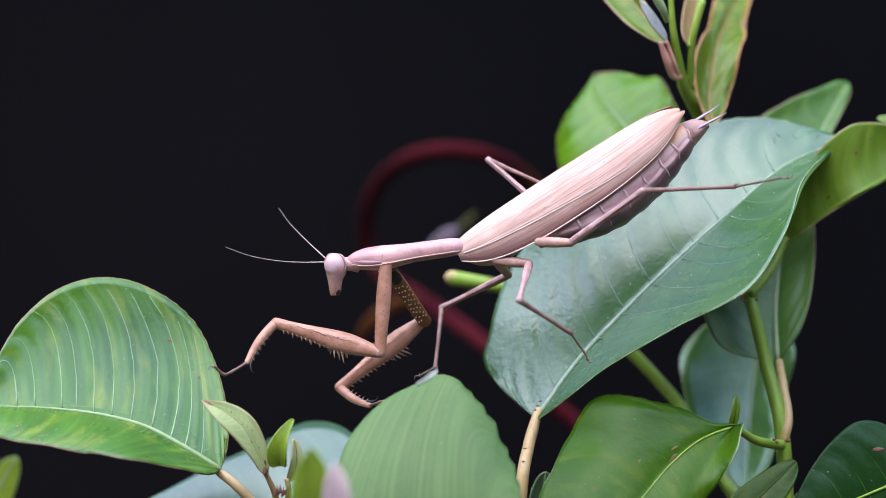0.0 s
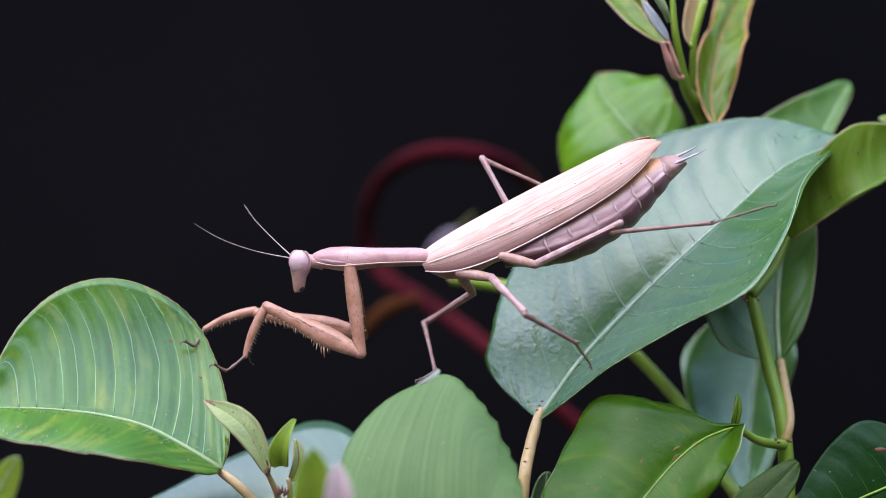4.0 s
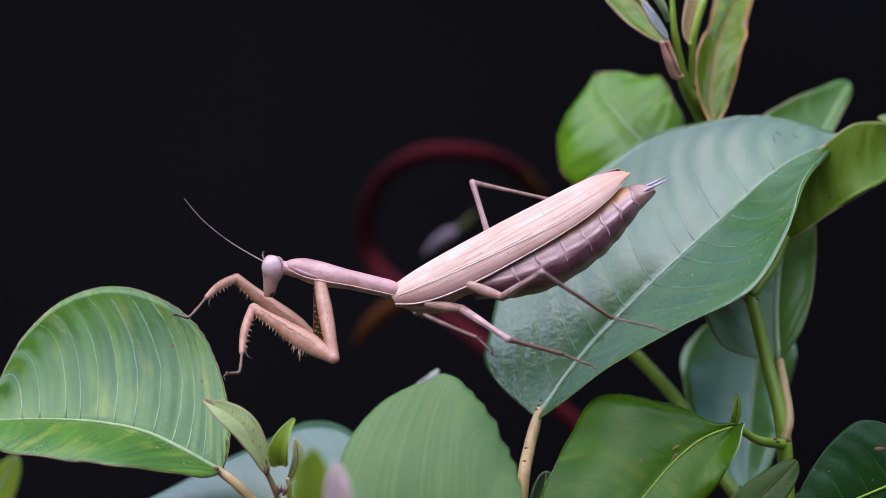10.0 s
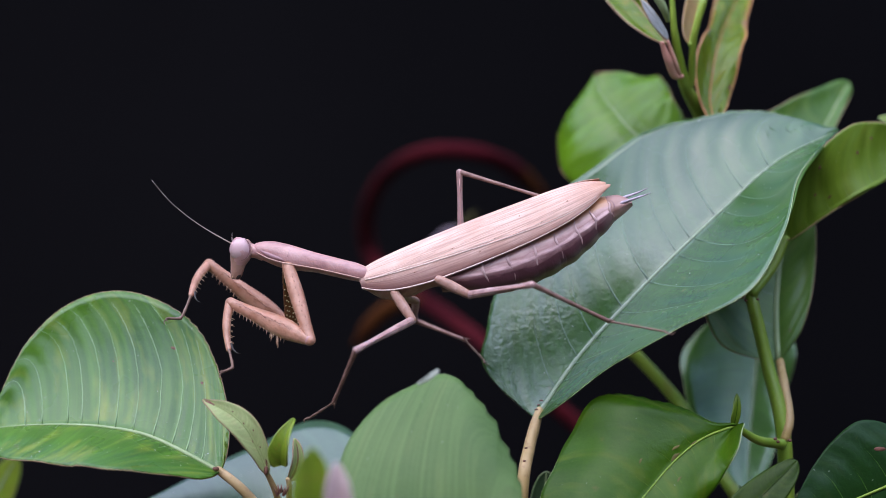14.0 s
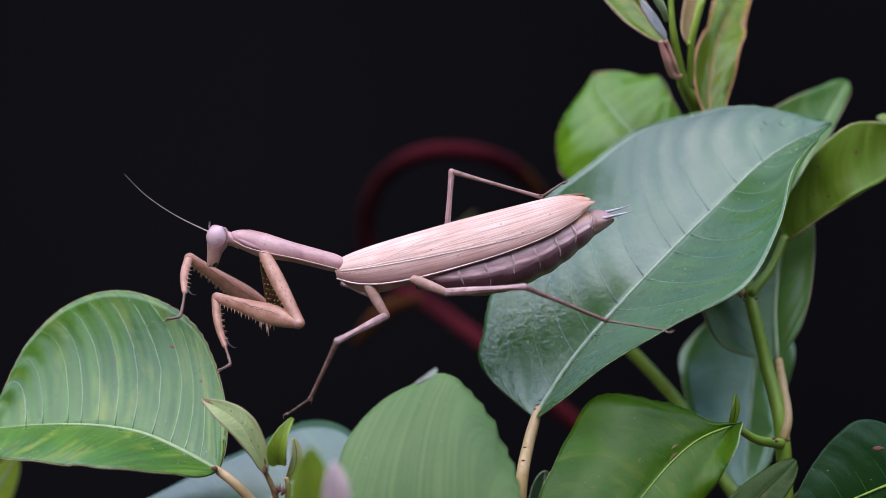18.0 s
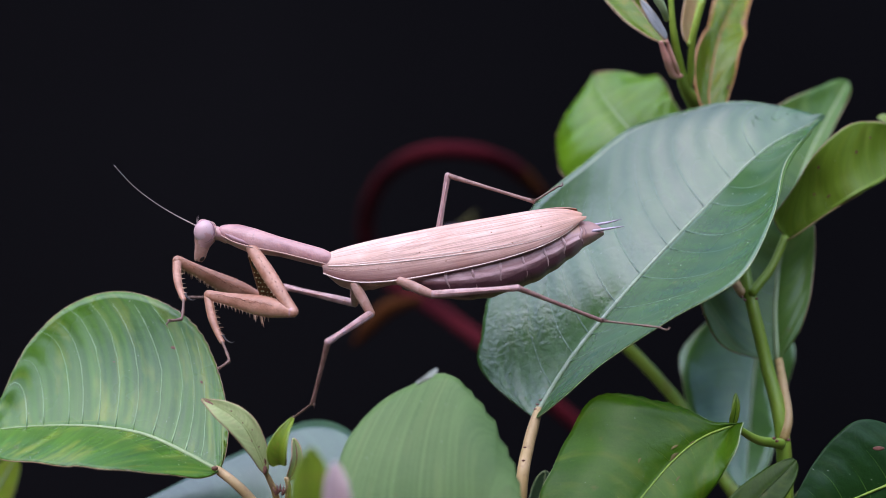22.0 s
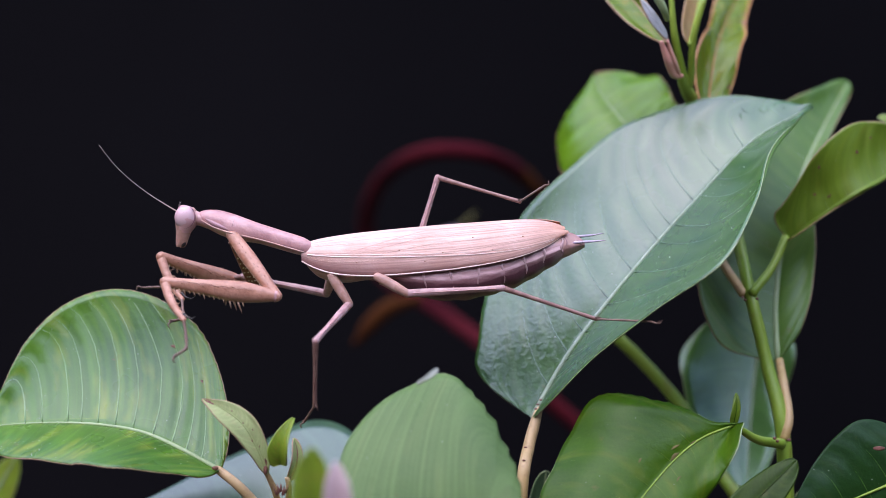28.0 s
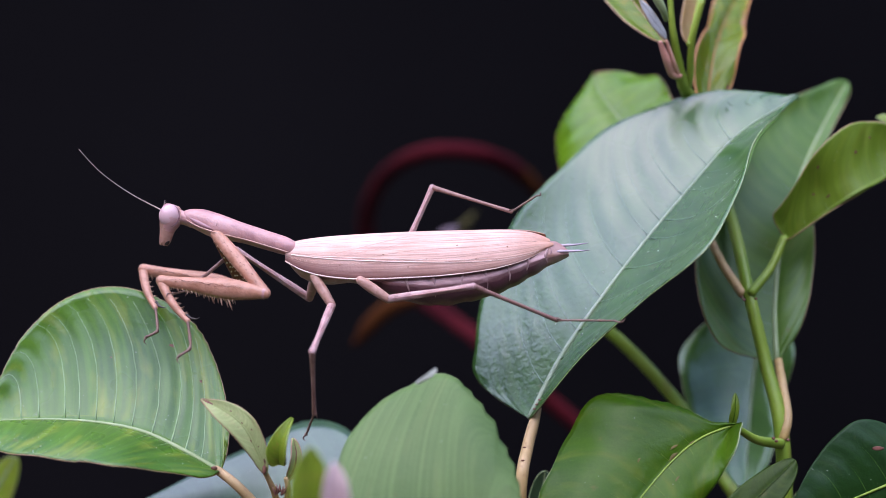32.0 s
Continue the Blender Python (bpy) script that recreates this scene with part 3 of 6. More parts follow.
class Blade:
    """The shape of one leaf: midrib curve, half-widths as seen, fold and curl of each half."""

    def __init__(self, base, mid, tip, left, right, facing, fold=(0, 0), curl=(0, 0), wave=0.0, seed=0):
        self.p = [Vector(base), Vector(mid), Vector(tip)]
        self.spine = None
        self.facing, self.fold, self.curl = Vector(facing).normalized(), fold, curl
        self.prof = ([0, *left, 0], [0, *right, 0])
        self.wave, self.seed = wave, seed
        self.scale = 1 + (base[1] + mid[1] + tip[1]) / 3 / RANGE
        self.quilt, self.veins, self.slope = 0.0, 0, 0.0
        self.base_facing = None

    def width(self, side, s):
        p = self.prof[side]
        x = math.acos(max(-1, min(1, 1 - 2 * s))) / math.pi * (len(p) - 1)
        i = min(int(x), len(p) - 2)
        t = x - i
        a, b, c, d = p[i - 1] if i else -p[1], p[i], p[i + 1], p[i + 2] if i + 2 < len(p) else -p[-2]
        w = 0.5 * (2 * b + (c - a) * t + (2 * a - 5 * b + 4 * c - d) * t * t + (3 * b - a - 3 * c + d) * t ** 3)
        return max(w, 0.0) * U * self.scale

    def run(self, pts):
        """Lets the midrib follow a smooth line through these places."""
        line = smooth_line(pts, 10)
        far = np.cumsum([0] + [(b - a).length for a, b in zip(line, line[1:])])
        at_s = np.linspace(0, 1, 41)
        self.spine = [Vector([float(np.interp(q * far[-1], far, [p[k] for p in line])) for k in range(3)]) for q in at_s]

    def axes(self, s):
        s = float(s)
        a, b, c = self.p
        if self.spine:
            x = min(max(s, 0.0), 1.0) * 40
            i = min(int(x), 39)
            p = self.spine[i].lerp(self.spine[i + 1], x - i)
            t = (self.spine[min(i + 3, 40)] - self.spine[max(i - 2, 0)]).normalized()
        else:
            p = (1 - s) ** 2 * a + 2 * s * (1 - s) * b + s * s * c
            t = (2 * (1 - s) * (b - a) + 2 * s * (c - b)).normalized()
        g = self.base_facing.lerp(self.facing, min(1.0, 1.9 * s)) if self.base_facing else self.facing
        side = Vector((t.z, -(g.x * t.z - g.z * t.x) / g.y, -t.x)).normalized()
        return p, t, side.cross(t).normalized(), side

    def point(self, s, q):
        """q from -1 (left margin) to 1 (right margin)."""
        p, t, n, side = self.axes(s)
        k = 1 if q > 0 else 0
        d = side if q > 0 else -side
        h = radians(self.fold[k] + 0.5 * self.curl[k])
        m = math.cos(h) * d + math.sin(h) * n
        seen = max(0.25, Vector((m.x, 0, m.z)).length)
        a = radians(self.fold[k] + self.curl[k] * abs(q))
        w = self.width(k, s) / seen
        pos = p + abs(q) * w * (math.cos(a) * d + math.sin(a) * n)
        if self.wave:
            pos = pos + n * self.wave * U * q * q * noise.noise(Vector((s * 4.0 + self.seed, q * 1.5, self.seed * 1.7)))
        if self.quilt:
            k, aq = self.slope * bend(q), abs(q)
            s0 = (s - k - 0.05 * q ** 4) / (1 - k)
            lift = 0.5 + 0.5 * math.cos(2 * math.pi * (s0 - 0.05) / 0.78 * self.veins)
            pos = pos + n * self.quilt * U * lift * min(1, aq * 2.2) * (1 - 0.85 * aq ** 5)
        return pos

    def normal(self, s, q):
        e = 0.01
        s, q = min(max(float(s), 0.03), 0.97), float(q)
        a = self.point(s + e, q) - self.point(s - e, q)
        b = self.point(s, min(q + e, 1)) - self.point(s, max(q - e, -1))
        return b.cross(a).normalized()


THICK = 0.00028


def leaf(material, base, mid, tip, left, right, facing, fold=(0, 0), curl=(0, 0), wave=0.0, seed=0, veins=0, rim=RIM_PALE,
         rib=RIB, rib_r=7.0, slope=0.20, vein_r=(1.0, 1.0), rim_r=1.1, label="", sides=(8, 8), rows=34, quilt=0.0, base_facing=None, spine=None, vein=None):
    b = Blade(base, mid, tip, left, right, facing, fold, curl, wave, seed)
    if spine:
        b.run(spine)
    b.quilt, b.veins, b.slope = quilt, veins, slope
    b.base_facing = Vector(base_facing).normalized() if base_facing else None
    if quilt:
        rows, sides = 120, (20, 20)
    o = Vector(base)
    ss = [(1 - math.cos(math.pi * i / rows)) / 2 for i in range(rows + 1)]
    qs = [-1 + k / sides[0] for k in range(sides[0])] + [0] + [(k + 1) / sides[1] for k in range(sides[1])]
    top, low = [], []
    for s in ss:
        for q in qs:
            p = b.point(s, q)
            groove = 0.00012 * math.exp(-(q * 9) ** 2)
            n = b.normal(s, q)
            top.append(p - o + n * (THICK * 0.5 - groove))
            low.append(p - o - n * (THICK * 0.5 + groove))
    nq = len(qs)
    off = len(top)
    faces = []
    for i in range(rows):
        for k in range(nq - 1):
            a = i * nq + k
            faces.append((a, a + 1, a + nq + 1, a + nq))
            faces.append((off + a, off + a + nq, off + a + nq + 1, off + a + 1))
        for k in (0, nq - 1):
            a = i * nq + k
            q = (a, a + nq, off + a + nq, off + a)
            faces.append(q if k == 0 else q[::-1])
    uvs = [(s, (q + 1) / 2) for s in ss for q in qs] * 2
    uvs2 = []
    for s in ss:
        for q in qs:
            k = slope * bend(q)
            uvs2.append(((s - k - 0.05 * q ** 4) / (1 - k) * 12 + (7.3 if q > 0 else 0) + seed * 3.1, abs(q)))
    ob = part("leaf", build(top + low, faces, True, uvs, uvs2 * 2), material, shrub, label, Matrix.Translation(o))
    # midrib, side veins and margin lie a hair proud of the blade
    line = [b.point(s, 0) - o + b.normal(s, 0.02) * THICK * 0.35 for s in np.linspace(0.0, 0.985, 26)]
    part("midrib", build(*tube(line, [rib_r * U, rib_r * 0.6 * U, rib_r * 0.18 * U], 8)), rib, ob)
    edge = [b.point(s, -1) - o for s in ss[1:]] + [b.point(s, 1) - o for s in ss[-2:0:-1]]
    if rim:
        part("margin", build(*tube(edge, [rim_r * U], 6, True, 0.5)), rim, ob)
    rnd = random.Random(seed + 5)
    for k in range(veins):
        for side in (-1, 1):
            s0 = 0.05 + 0.78 * (k + 0.5) / veins + rnd.uniform(-0.02, 0.02)
            pts = []
            for j in range(12):
                q = 0.02 + 0.93 * j / 11
                s = s0 + slope * bend(q) * (1 - s0) + 0.05 * q ** 4
                pts.append(b.point(min(s, 0.985), side * q) - o + b.normal(min(s, 0.98), side * q) * (THICK * 0.42))
            w = vein_r[side > 0] * rnd.uniform(0.75, 1.2) * U
            part("vein", build(*tube(pts, [1.35 * w, 0.9 * w, 0.4 * w], 5)), vein or VEIN, ob)
    return ob, b


def spots(ob, blade, rows, material, label=""):
    """Flat blemishes on a leaf: place along and across it, length and width in plan units."""
    o = blade.p[0]
    for s_, q_, a, b in rows:
        p, n = blade.point(s_, q_), blade.normal(s_, q_)
        t = (blade.point(min(s_ + 0.02, 1), q_) - p).normalized()
        c = n.cross(t)
        ring = [p - o + n * THICK * 0.5 + U * (a * math.cos(w) * (1 + 0.3 * math.sin(3 * w)) * t + b * math.sin(w) * (1 + 0.25 * math.cos(2 * w + a)) * c) for w in np.linspace(0, 2 * math.pi, 13)[:-1]]
        top = [p - o + n * THICK * 0.95]
        part("blemish", build(ring + top, [(k, (k + 1) % 12, 12) for k in range(12)]), material, ob, label)


def dust(ob, blade, seed, fields):
    """Loose white grains on a blade: (number, s from, s to, q from, q to)."""
    rnd = random.Random(seed)
    o = blade.p[0]
    geo = []
    for count, s0, s1, q0, q1 in fields:
        for _ in range(count):
            s_, q_ = rnd.uniform(s0, s1), rnd.uniform(q0, q1)
            r = 0.35 + 0.9 * rnd.random() ** 4
            geo.append(ball(blade.point(s_, q_) - o + blade.normal(s_, q_) * THICK * 0.55, (r * U, 0.6 * r * U, r * 0.8 * U), 5, 4))
    part("dust", build(*join(*geo)), DUST, ob, "fine white dust grains")


def stalk(name, pts, radii, material, label="", sides=12, rough=0.06):
    line = smooth_line([at(*p) for p in pts], 8)
    return part(name, build(*tube(line, [r * U for r in radii], sides, True, rough)), material, shrub, label)


def rib(*pts):
    return [at(*p) for p in pts]


# left leaf on which the forelegs reach
SP = rib((387, 834, -2), (323, 799, 0), (255, 769, 2), (183, 756, 4), (109, 753, 5.3), (36, 756, 6.7), (-37, 764, 8))
leaf_left, blade_left = leaf(LEAF_LEFT, SP[0], SP[3], SP[-1], (19, 31, 47, 59, 53, 47, 43, 30, 9),
                    (48, 99, 156, 211, 227, 202, 139, 52, 15), (0.05, -0.93, 0.36), (58, -14), (-10, 14), 9, 1, 11, quilt=2.0, vein_r=(0.3, 1.1), vein=VEIN_SOFT,
                    rim=RIM_RED, slope=0.20, rib_r=5.5, label="broad mottled yellow-green leaf with pale veins", spine=SP)
spots(leaf_left, blade_left, [(0.22, 0.72, 3.5, 2.0), (0.5, 0.5, 2, 1.2), (0.33, 0.74, 5, 3)], SCAR, "small reddish brown spot")
# large leaf that carries the hind legs
SP = rib((947, 740, 7), (1015, 636, 8.6), (1096, 541, 10), (1182, 449, 11.8), (1271, 361, 14), (1362, 275, 17), (1470, 217, 21.5))
leaf_large, blade_large = leaf(LEAF_BIG, SP[0], SP[3], SP[-1], (118, 152, 192, 215, 201, 187, 124, 62, 22),
                     (12, 31, 51, 85, 125, 98, 49, 21, 5), (-0.12, -0.86, 0.50), (0, 34), (5, 5), 13, 2, 10, quilt=2.4, vein_r=(0.9, 0.7), rim_r=0.8, base_facing=(-0.36, -0.80, 0.48), vein=VEIN_WAX,
                     rim=RIM_PALE, rib=RIB_WHITE, slope=0.26, rib_r=4.8, label="large dark glossy green leaf with pale midrib", spine=SP)
dust(leaf_left, blade_left, 3, [(45, 0.6, 0.95, -0.95, -0.5), (22, 0.05, 0.5, -0.6, -0.05), (20, 0.03, 0.3, 0.03, 0.25), (10, 0.3, 0.9, 0.05, 0.8)])
dust(leaf_large, blade_large, 4, [(70, 0.2, 0.75, 0.1, 0.9), (35, 0.05, 0.45, -0.5, -0.03), (30, 0.6, 0.97, 0.05, 0.8)])
# rolled margin and wrinkles by the tip of the large leaf
o, line, roll, faces = blade_large.p[0], [], [], []
for i, s_ in enumerate(np.linspace(0.70, 0.965, 16)):
    p, n = blade_large.point(s_, 1), blade_large.normal(s_, 0.95)
    side = (p - blade_large.point(s_, 0.9)).normalized()
    w = 15 * math.sin(math.pi * i / 15) ** 0.8 * U
    for k in range(5):
        a = 0.9 - 0.45 * k
        roll.append(p - o + side * w * k / 4 * math.cos(0.3 * k) - n * (0.25 * w * math.sin(0.8 * k) + 0.0002))
for i in range(15):
    for k in range(4):
        q = i * 5 + k
        faces.append((q, q + 5, q + 6, q + 1))
part("rolled_margin", build(roll, faces), LEAF_MID, leaf_large, "pale underside of the rolled leaf margin")
for i in range(7):
    pts = [blade_large.point(0.84 + 0.016 * i + 0.006 * math.sin(2.2 * k + i), -0.2 - 0.1 * k) - o + blade_large.normal(0.84 + 0.016 * i, -0.2 - 0.1 * k) * THICK * 0.3 for k in range(2 + i % 3, 5 + i % 2)]
    if len(pts) > 1:
        part("wrinkle", build(*tube(smooth_line(pts, 4), [0.6 * U, 2.4 * U, 0.6 * U], 6)), LEAF_BIG, leaf_large)
SP = rib((1188, 290, 34), (1159, 270, 35.3), (1133, 246, 36.7), (1108, 222, 38), (1085, 194, 40.7), (1064, 166, 43.3), (1050, 134, 46))
leaf(LEAF_BRIGHT, SP[0], SP[3], SP[-1], (42, 66, 108, 133, 143, 136, 108, 42, 8), (34, 66, 86, 98, 106, 111, 104, 82, 48),
     (-0.02, -0.97, 0.22), (14, 8), (-34, -24), 20, 3, 6, rim=RIM_RED, rib=RIB, rib_r=3, rim_r=1.8, vein_r=(0.3, 0.3), quilt=1.5, spine=SP,
     label="bright green rounded leaf with a reddish margin")
SP = rib((1377, 638, 20), (1373, 552, 23.3), (1380, 466, 26.7), (1398, 381, 30), (1424, 299, 35.3), (1460, 221, 40.7), (1501, 145, 46))
leaf(LEAF_MID, SP[0], SP[3], SP[-1], (89, 124, 146, 156, 149, 123, 82, 44, 20), (14, 42, 56, 53, 34, 20, 16, 15, 12),
     (0.06, -0.90, 0.42), (4, 28), (8, -10), 16, 4, 7, rim=RIM_RED, rib_r=6, vein_r=(0.3, 0.2), quilt=1.2, spine=SP,
     label="mid-green leaf with a pale midrib")
SP = rib((1395, 425, 20), (1436, 395, 19), (1478, 366, 18), (1521, 339, 17), (1566, 315, 20), (1610, 289, 23), (1653, 262, 26))
ob_, bl_ = leaf(LEAF_OLIVE, SP[0], SP[3], SP[-1], (45, 55, 69, 89, 112, 100, 66, 32, 9), (3, 4, 3, 3, 3, 3, 2, 1, 1),
     (0.0, -0.90, 0.44), (0, 30), (24, 0), 16, 5, 6, rim=RIM_RED, rib=LEAF_OLIVE, rib_r=3, vein_r=(0.15, 0.15), quilt=2.0, spine=SP,
     label="olive green folded leaf seen from below")
spots(ob_, bl_, [(0.35, -0.8, 4, 2.5), (0.5, -0.55, 4, 3), (0.62, -0.7, 3, 2), (0.25, -0.5, 3, 2), (0.3, -0.25, 5, 2)], SCAR, "small brown speck")
SP = rib((1301, 752, 0), (1243, 775, -2), (1195, 813, -4), (1154, 859, -6), (1115, 908, -8.7), (1079, 959, -11.3), (1043, 1010, -14))
ob_, bl_ = leaf(LEAF_DARK, SP[0], SP[3], SP[-1], (11, 43, 69, 86, 94, 87, 72, 34, 8), (9, 27, 95, 182, 171, 160, 150, 116, 62),
     (0.1, -0.98, 0.12), (24, 4), (0, -26), 58, 6, 6, rim=RIM_PALE, rib=STEM, rib_r=2.4, rim_r=1.0, quilt=0.4, vein_r=(0.3, 0.3), vein=LEAF_OLIVE, slope=0.2, spine=SP,
     label="dark green leaf with brown blemishes")
spots(ob_, bl_, [(0.3, 0.1, 8, 2.2), (0.4, -0.3, 6, 2), (0.33, 0.03, 10, 3), (0.22, 0.02, 7, 2), (0.45, 0.25, 5, 2)], TAN_DRY, "dry pale brown blemish")
SP = rib((581, 985, -26), (641, 975, -26), (701, 965, -26), (761, 957, -26), (822, 950, -26), (883, 945, -26), (941, 962, -26))
leaf(LEAF_FRONT, SP[0], SP[3], SP[-1], (35, 104, 182, 226, 262, 282, 297, 268, 128, 36, 9), (9, 29, 37, 48, 52, 53, 53, 51, 47, 25, 7),
     (0.05, -0.95, 0.3), (4, 6), (-12, -12), 5, 7, 14, rim=RIM_PALE, rib=RIB, rib_r=5, slope=0.34, vein_r=(0.25, 0.25), quilt=0.25, vein=LEAF_FRONT, spine=SP,
     label="broad pale green leaf with slanting veins and a soft outline")
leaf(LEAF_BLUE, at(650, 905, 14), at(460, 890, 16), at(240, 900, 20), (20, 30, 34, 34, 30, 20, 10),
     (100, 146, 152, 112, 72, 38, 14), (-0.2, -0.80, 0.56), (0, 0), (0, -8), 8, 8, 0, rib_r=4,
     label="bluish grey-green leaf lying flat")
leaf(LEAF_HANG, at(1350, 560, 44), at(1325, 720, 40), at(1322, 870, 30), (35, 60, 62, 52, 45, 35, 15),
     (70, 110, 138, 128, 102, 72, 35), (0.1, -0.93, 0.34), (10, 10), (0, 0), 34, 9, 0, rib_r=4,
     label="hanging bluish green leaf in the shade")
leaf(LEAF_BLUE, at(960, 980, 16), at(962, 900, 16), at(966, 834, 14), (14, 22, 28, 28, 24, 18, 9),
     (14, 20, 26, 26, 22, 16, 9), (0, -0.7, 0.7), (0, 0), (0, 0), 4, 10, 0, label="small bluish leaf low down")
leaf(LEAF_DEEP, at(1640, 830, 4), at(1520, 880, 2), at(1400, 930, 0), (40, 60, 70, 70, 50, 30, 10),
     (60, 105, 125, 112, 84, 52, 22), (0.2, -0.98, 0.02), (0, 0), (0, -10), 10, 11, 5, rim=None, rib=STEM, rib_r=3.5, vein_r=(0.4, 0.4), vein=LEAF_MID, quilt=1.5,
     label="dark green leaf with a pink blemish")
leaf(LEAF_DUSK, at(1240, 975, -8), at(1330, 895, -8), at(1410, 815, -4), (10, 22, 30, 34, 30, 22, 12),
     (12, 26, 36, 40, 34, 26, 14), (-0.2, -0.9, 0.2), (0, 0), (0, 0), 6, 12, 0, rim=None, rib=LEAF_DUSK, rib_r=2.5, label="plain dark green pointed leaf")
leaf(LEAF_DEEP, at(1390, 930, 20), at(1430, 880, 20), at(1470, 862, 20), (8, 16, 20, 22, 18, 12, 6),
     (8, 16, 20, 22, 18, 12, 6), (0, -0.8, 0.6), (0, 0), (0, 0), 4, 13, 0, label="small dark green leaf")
leaf(LEAF_LIME, at(-60, 960, 55), at(-10, 880, 55), at(30, 808, 52), (10, 22, 30, 32, 28, 20, 10),
     (10, 22, 30, 32, 28, 20, 10), (0, -0.9, 0.4), (0, 0), (0, 0), 4, 14, 0, label="bright green leaf on a back shoot")
leaf(LEAF_OLIVE, at(1296, 756, 0), at(1306, 725, -1), at(1303, 697, 0), (4, 7, 8, 7, 6, 4, 2), (4, 6, 7, 7, 6, 4, 2),
     (0.3, -0.9, 0.1), (10, 10), (0, 0), 2, 23, 0, rim=LEAF_OLIVE, rib=LEAF_DARK, rib_r=1.5, label="small upturned flap of leaf")
leaf(LEAF_LIME, at(1625, 228, 30), at(1590, 212, 30), at(1554, 208, 30), (3, 6, 8, 9, 8, 6, 3), (3, 6, 8, 9, 8, 6, 3),
     (0, -0.9, 0.3), (0, 0), (0, 0), 2, 24, 0, rib_r=2, label="bright green leaf tip")
leaf(DRY_GREY, at(738, 679, -25), at(758, 668, -25), at(774, 653, -25), (1, 2, 2.5, 3, 3, 2.5, 1.5), (1, 2, 3, 4, 5, 5, 3),
     (0, -0.9, 0.3), (20, 20), (0, 0), 2, 25, 0, rim=None, rib=DRY_GREY, rib_r=1, label="dry grey curled leaf tip")
# young growth at the lower left
SP = rib((473, 840, -8), (462, 811, -8.3), (449, 783, -8.7), (434, 757, -9), (412, 736, -9), (386, 720, -9), (358, 707, -9))
ob_, bl_ = leaf(LEAF_YOUNG, SP[0], SP[3], SP[-1], (4, 9, 13, 18, 22, 21, 17, 9, 3), (4, 10, 17, 21, 22, 20, 14, 6, 2),
     (0.1, -0.80, 0.58), (14, 10), (0, 10), 5, 15, 0, rim=RIM_RED, rib=LEAF_YOUNG, rib_r=2, spine=SP, label="young pale green leaf with a reddish edge and brown tip")
spots(ob_, bl_, [(0.93, 0.0, 9, 4), (0.7, 0.3, 2, 0.9), (0.55, 0.1, 1.6, 1), (0.45, 0.4, 2, 1), (0.36, -0.1, 2.4, 1), (0.28, 0.3, 1.6, 1), (0.12, 0.5, 6, 2)], SCAR, "brown speck")
leaf(LEAF_LIME, at(496, 822, -9), at(488, 786, -12), at(520, 740, -9), (14, 20, 22, 19, 14, 8, 4), (12, 19, 21, 18, 13, 8, 4),
     (-0.1, -0.85, 0.5), (8, 20), (20, 30), 2, 16, 0, rim=None, rib=LEAF_LIME, rib_r=1.5, label="plump fresh green folded young leaf bud")
leaf(LEAF_YOUNG, at(510, 850, -6), at(536, 815, -6), at(520, 776, -5), (4, 8, 11, 12, 10, 7, 3), (4, 9, 12, 12, 10, 7, 3),
     (0.4, -0.9, 0), (30, 30), (20, 20), 3, 17, 0, rim=RIM_RED, rib=SCAR, rib_r=4, label="tiny opened scale leaf with a brown inside")
leaf(LEAF_LIME, at(560, 960, -58), at(545, 870, -60), at(552, 792, -60), (10, 24, 34, 36, 30, 20, 9), (8, 24, 34, 38, 34, 24, 10),
     (0.1, -0.85, 0.5), (20, 20), (0, 0), 4, 18, 0, rim=None, rib=LEAF_LIME, rib_r=3, label="fresh green leaf of a young shoot")
leaf(BEIGE, at(600, 960, -60), at(598, 880, -62), at(594, 818, -62), (8, 16, 21, 24, 21, 14, 6), (8, 16, 22, 25, 22, 15, 7),
     (0.1, -0.85, 0.5), (20, 20), (0, 0), 4, 19, 0, rim=None, rib=BEIGE, rib_r=3, label="pinkish beige bud scale")
# top shoot
leaf(LEAF_TWIST, at(1181, 76, 17), at(1120, -5, 24), at(1035, -100, 42), (14, 28, 38, 42, 36, 22, 8), (7, 13, 15, 15, 12, 8, 4),
     (-0.2, -0.85, 0.45), (4, 50), (10, 0), 10, 20, 0, rim=RIM_RED, rib=RIM_RED, rib_r=2.4, rim_r=1.8, label="young yellow-green leaf with a red margin")
# the silvery colour paints the sky's reflection on this folded half
leaf(SHEEN_PALE, at(1180, 69, 13.5), at(1158, 34, 12), at(1133, 0, 12), (3, 5, 7, 8, 7, 5, 2), (3, 6, 8, 9, 8, 6, 3),
     (-0.25, -0.72, 0.65), (0, 0), (0, 0), 3, 26, 0, rim=RIM_RED, rib=SHEEN_PALE, rib_r=1.2, label="folded half of a young leaf, coloured pale as sky sheen")
leaf(LEAF_BRONZE, at(1221, 80, 19), at(1236, 20, 26), at(1254, -75, 40), (14, 24, 28, 28, 24, 16, 6), (2, 3, 4, 4, 4, 3, 2),
     (0.1, -0.95, 0.1), (12, 30), (10, 0), 4, 21, 0, rim=RIM_RED, rib=STEM, rib_r=5, label="young bronze-green leaf on the top shoot")
SP = rib((1265, 225, 24), (1255, 177, 27.3), (1260, 129, 30.7), (1269, 81, 34), (1286, 35, 42), (1308, -8, 50), (1333, -50, 58))
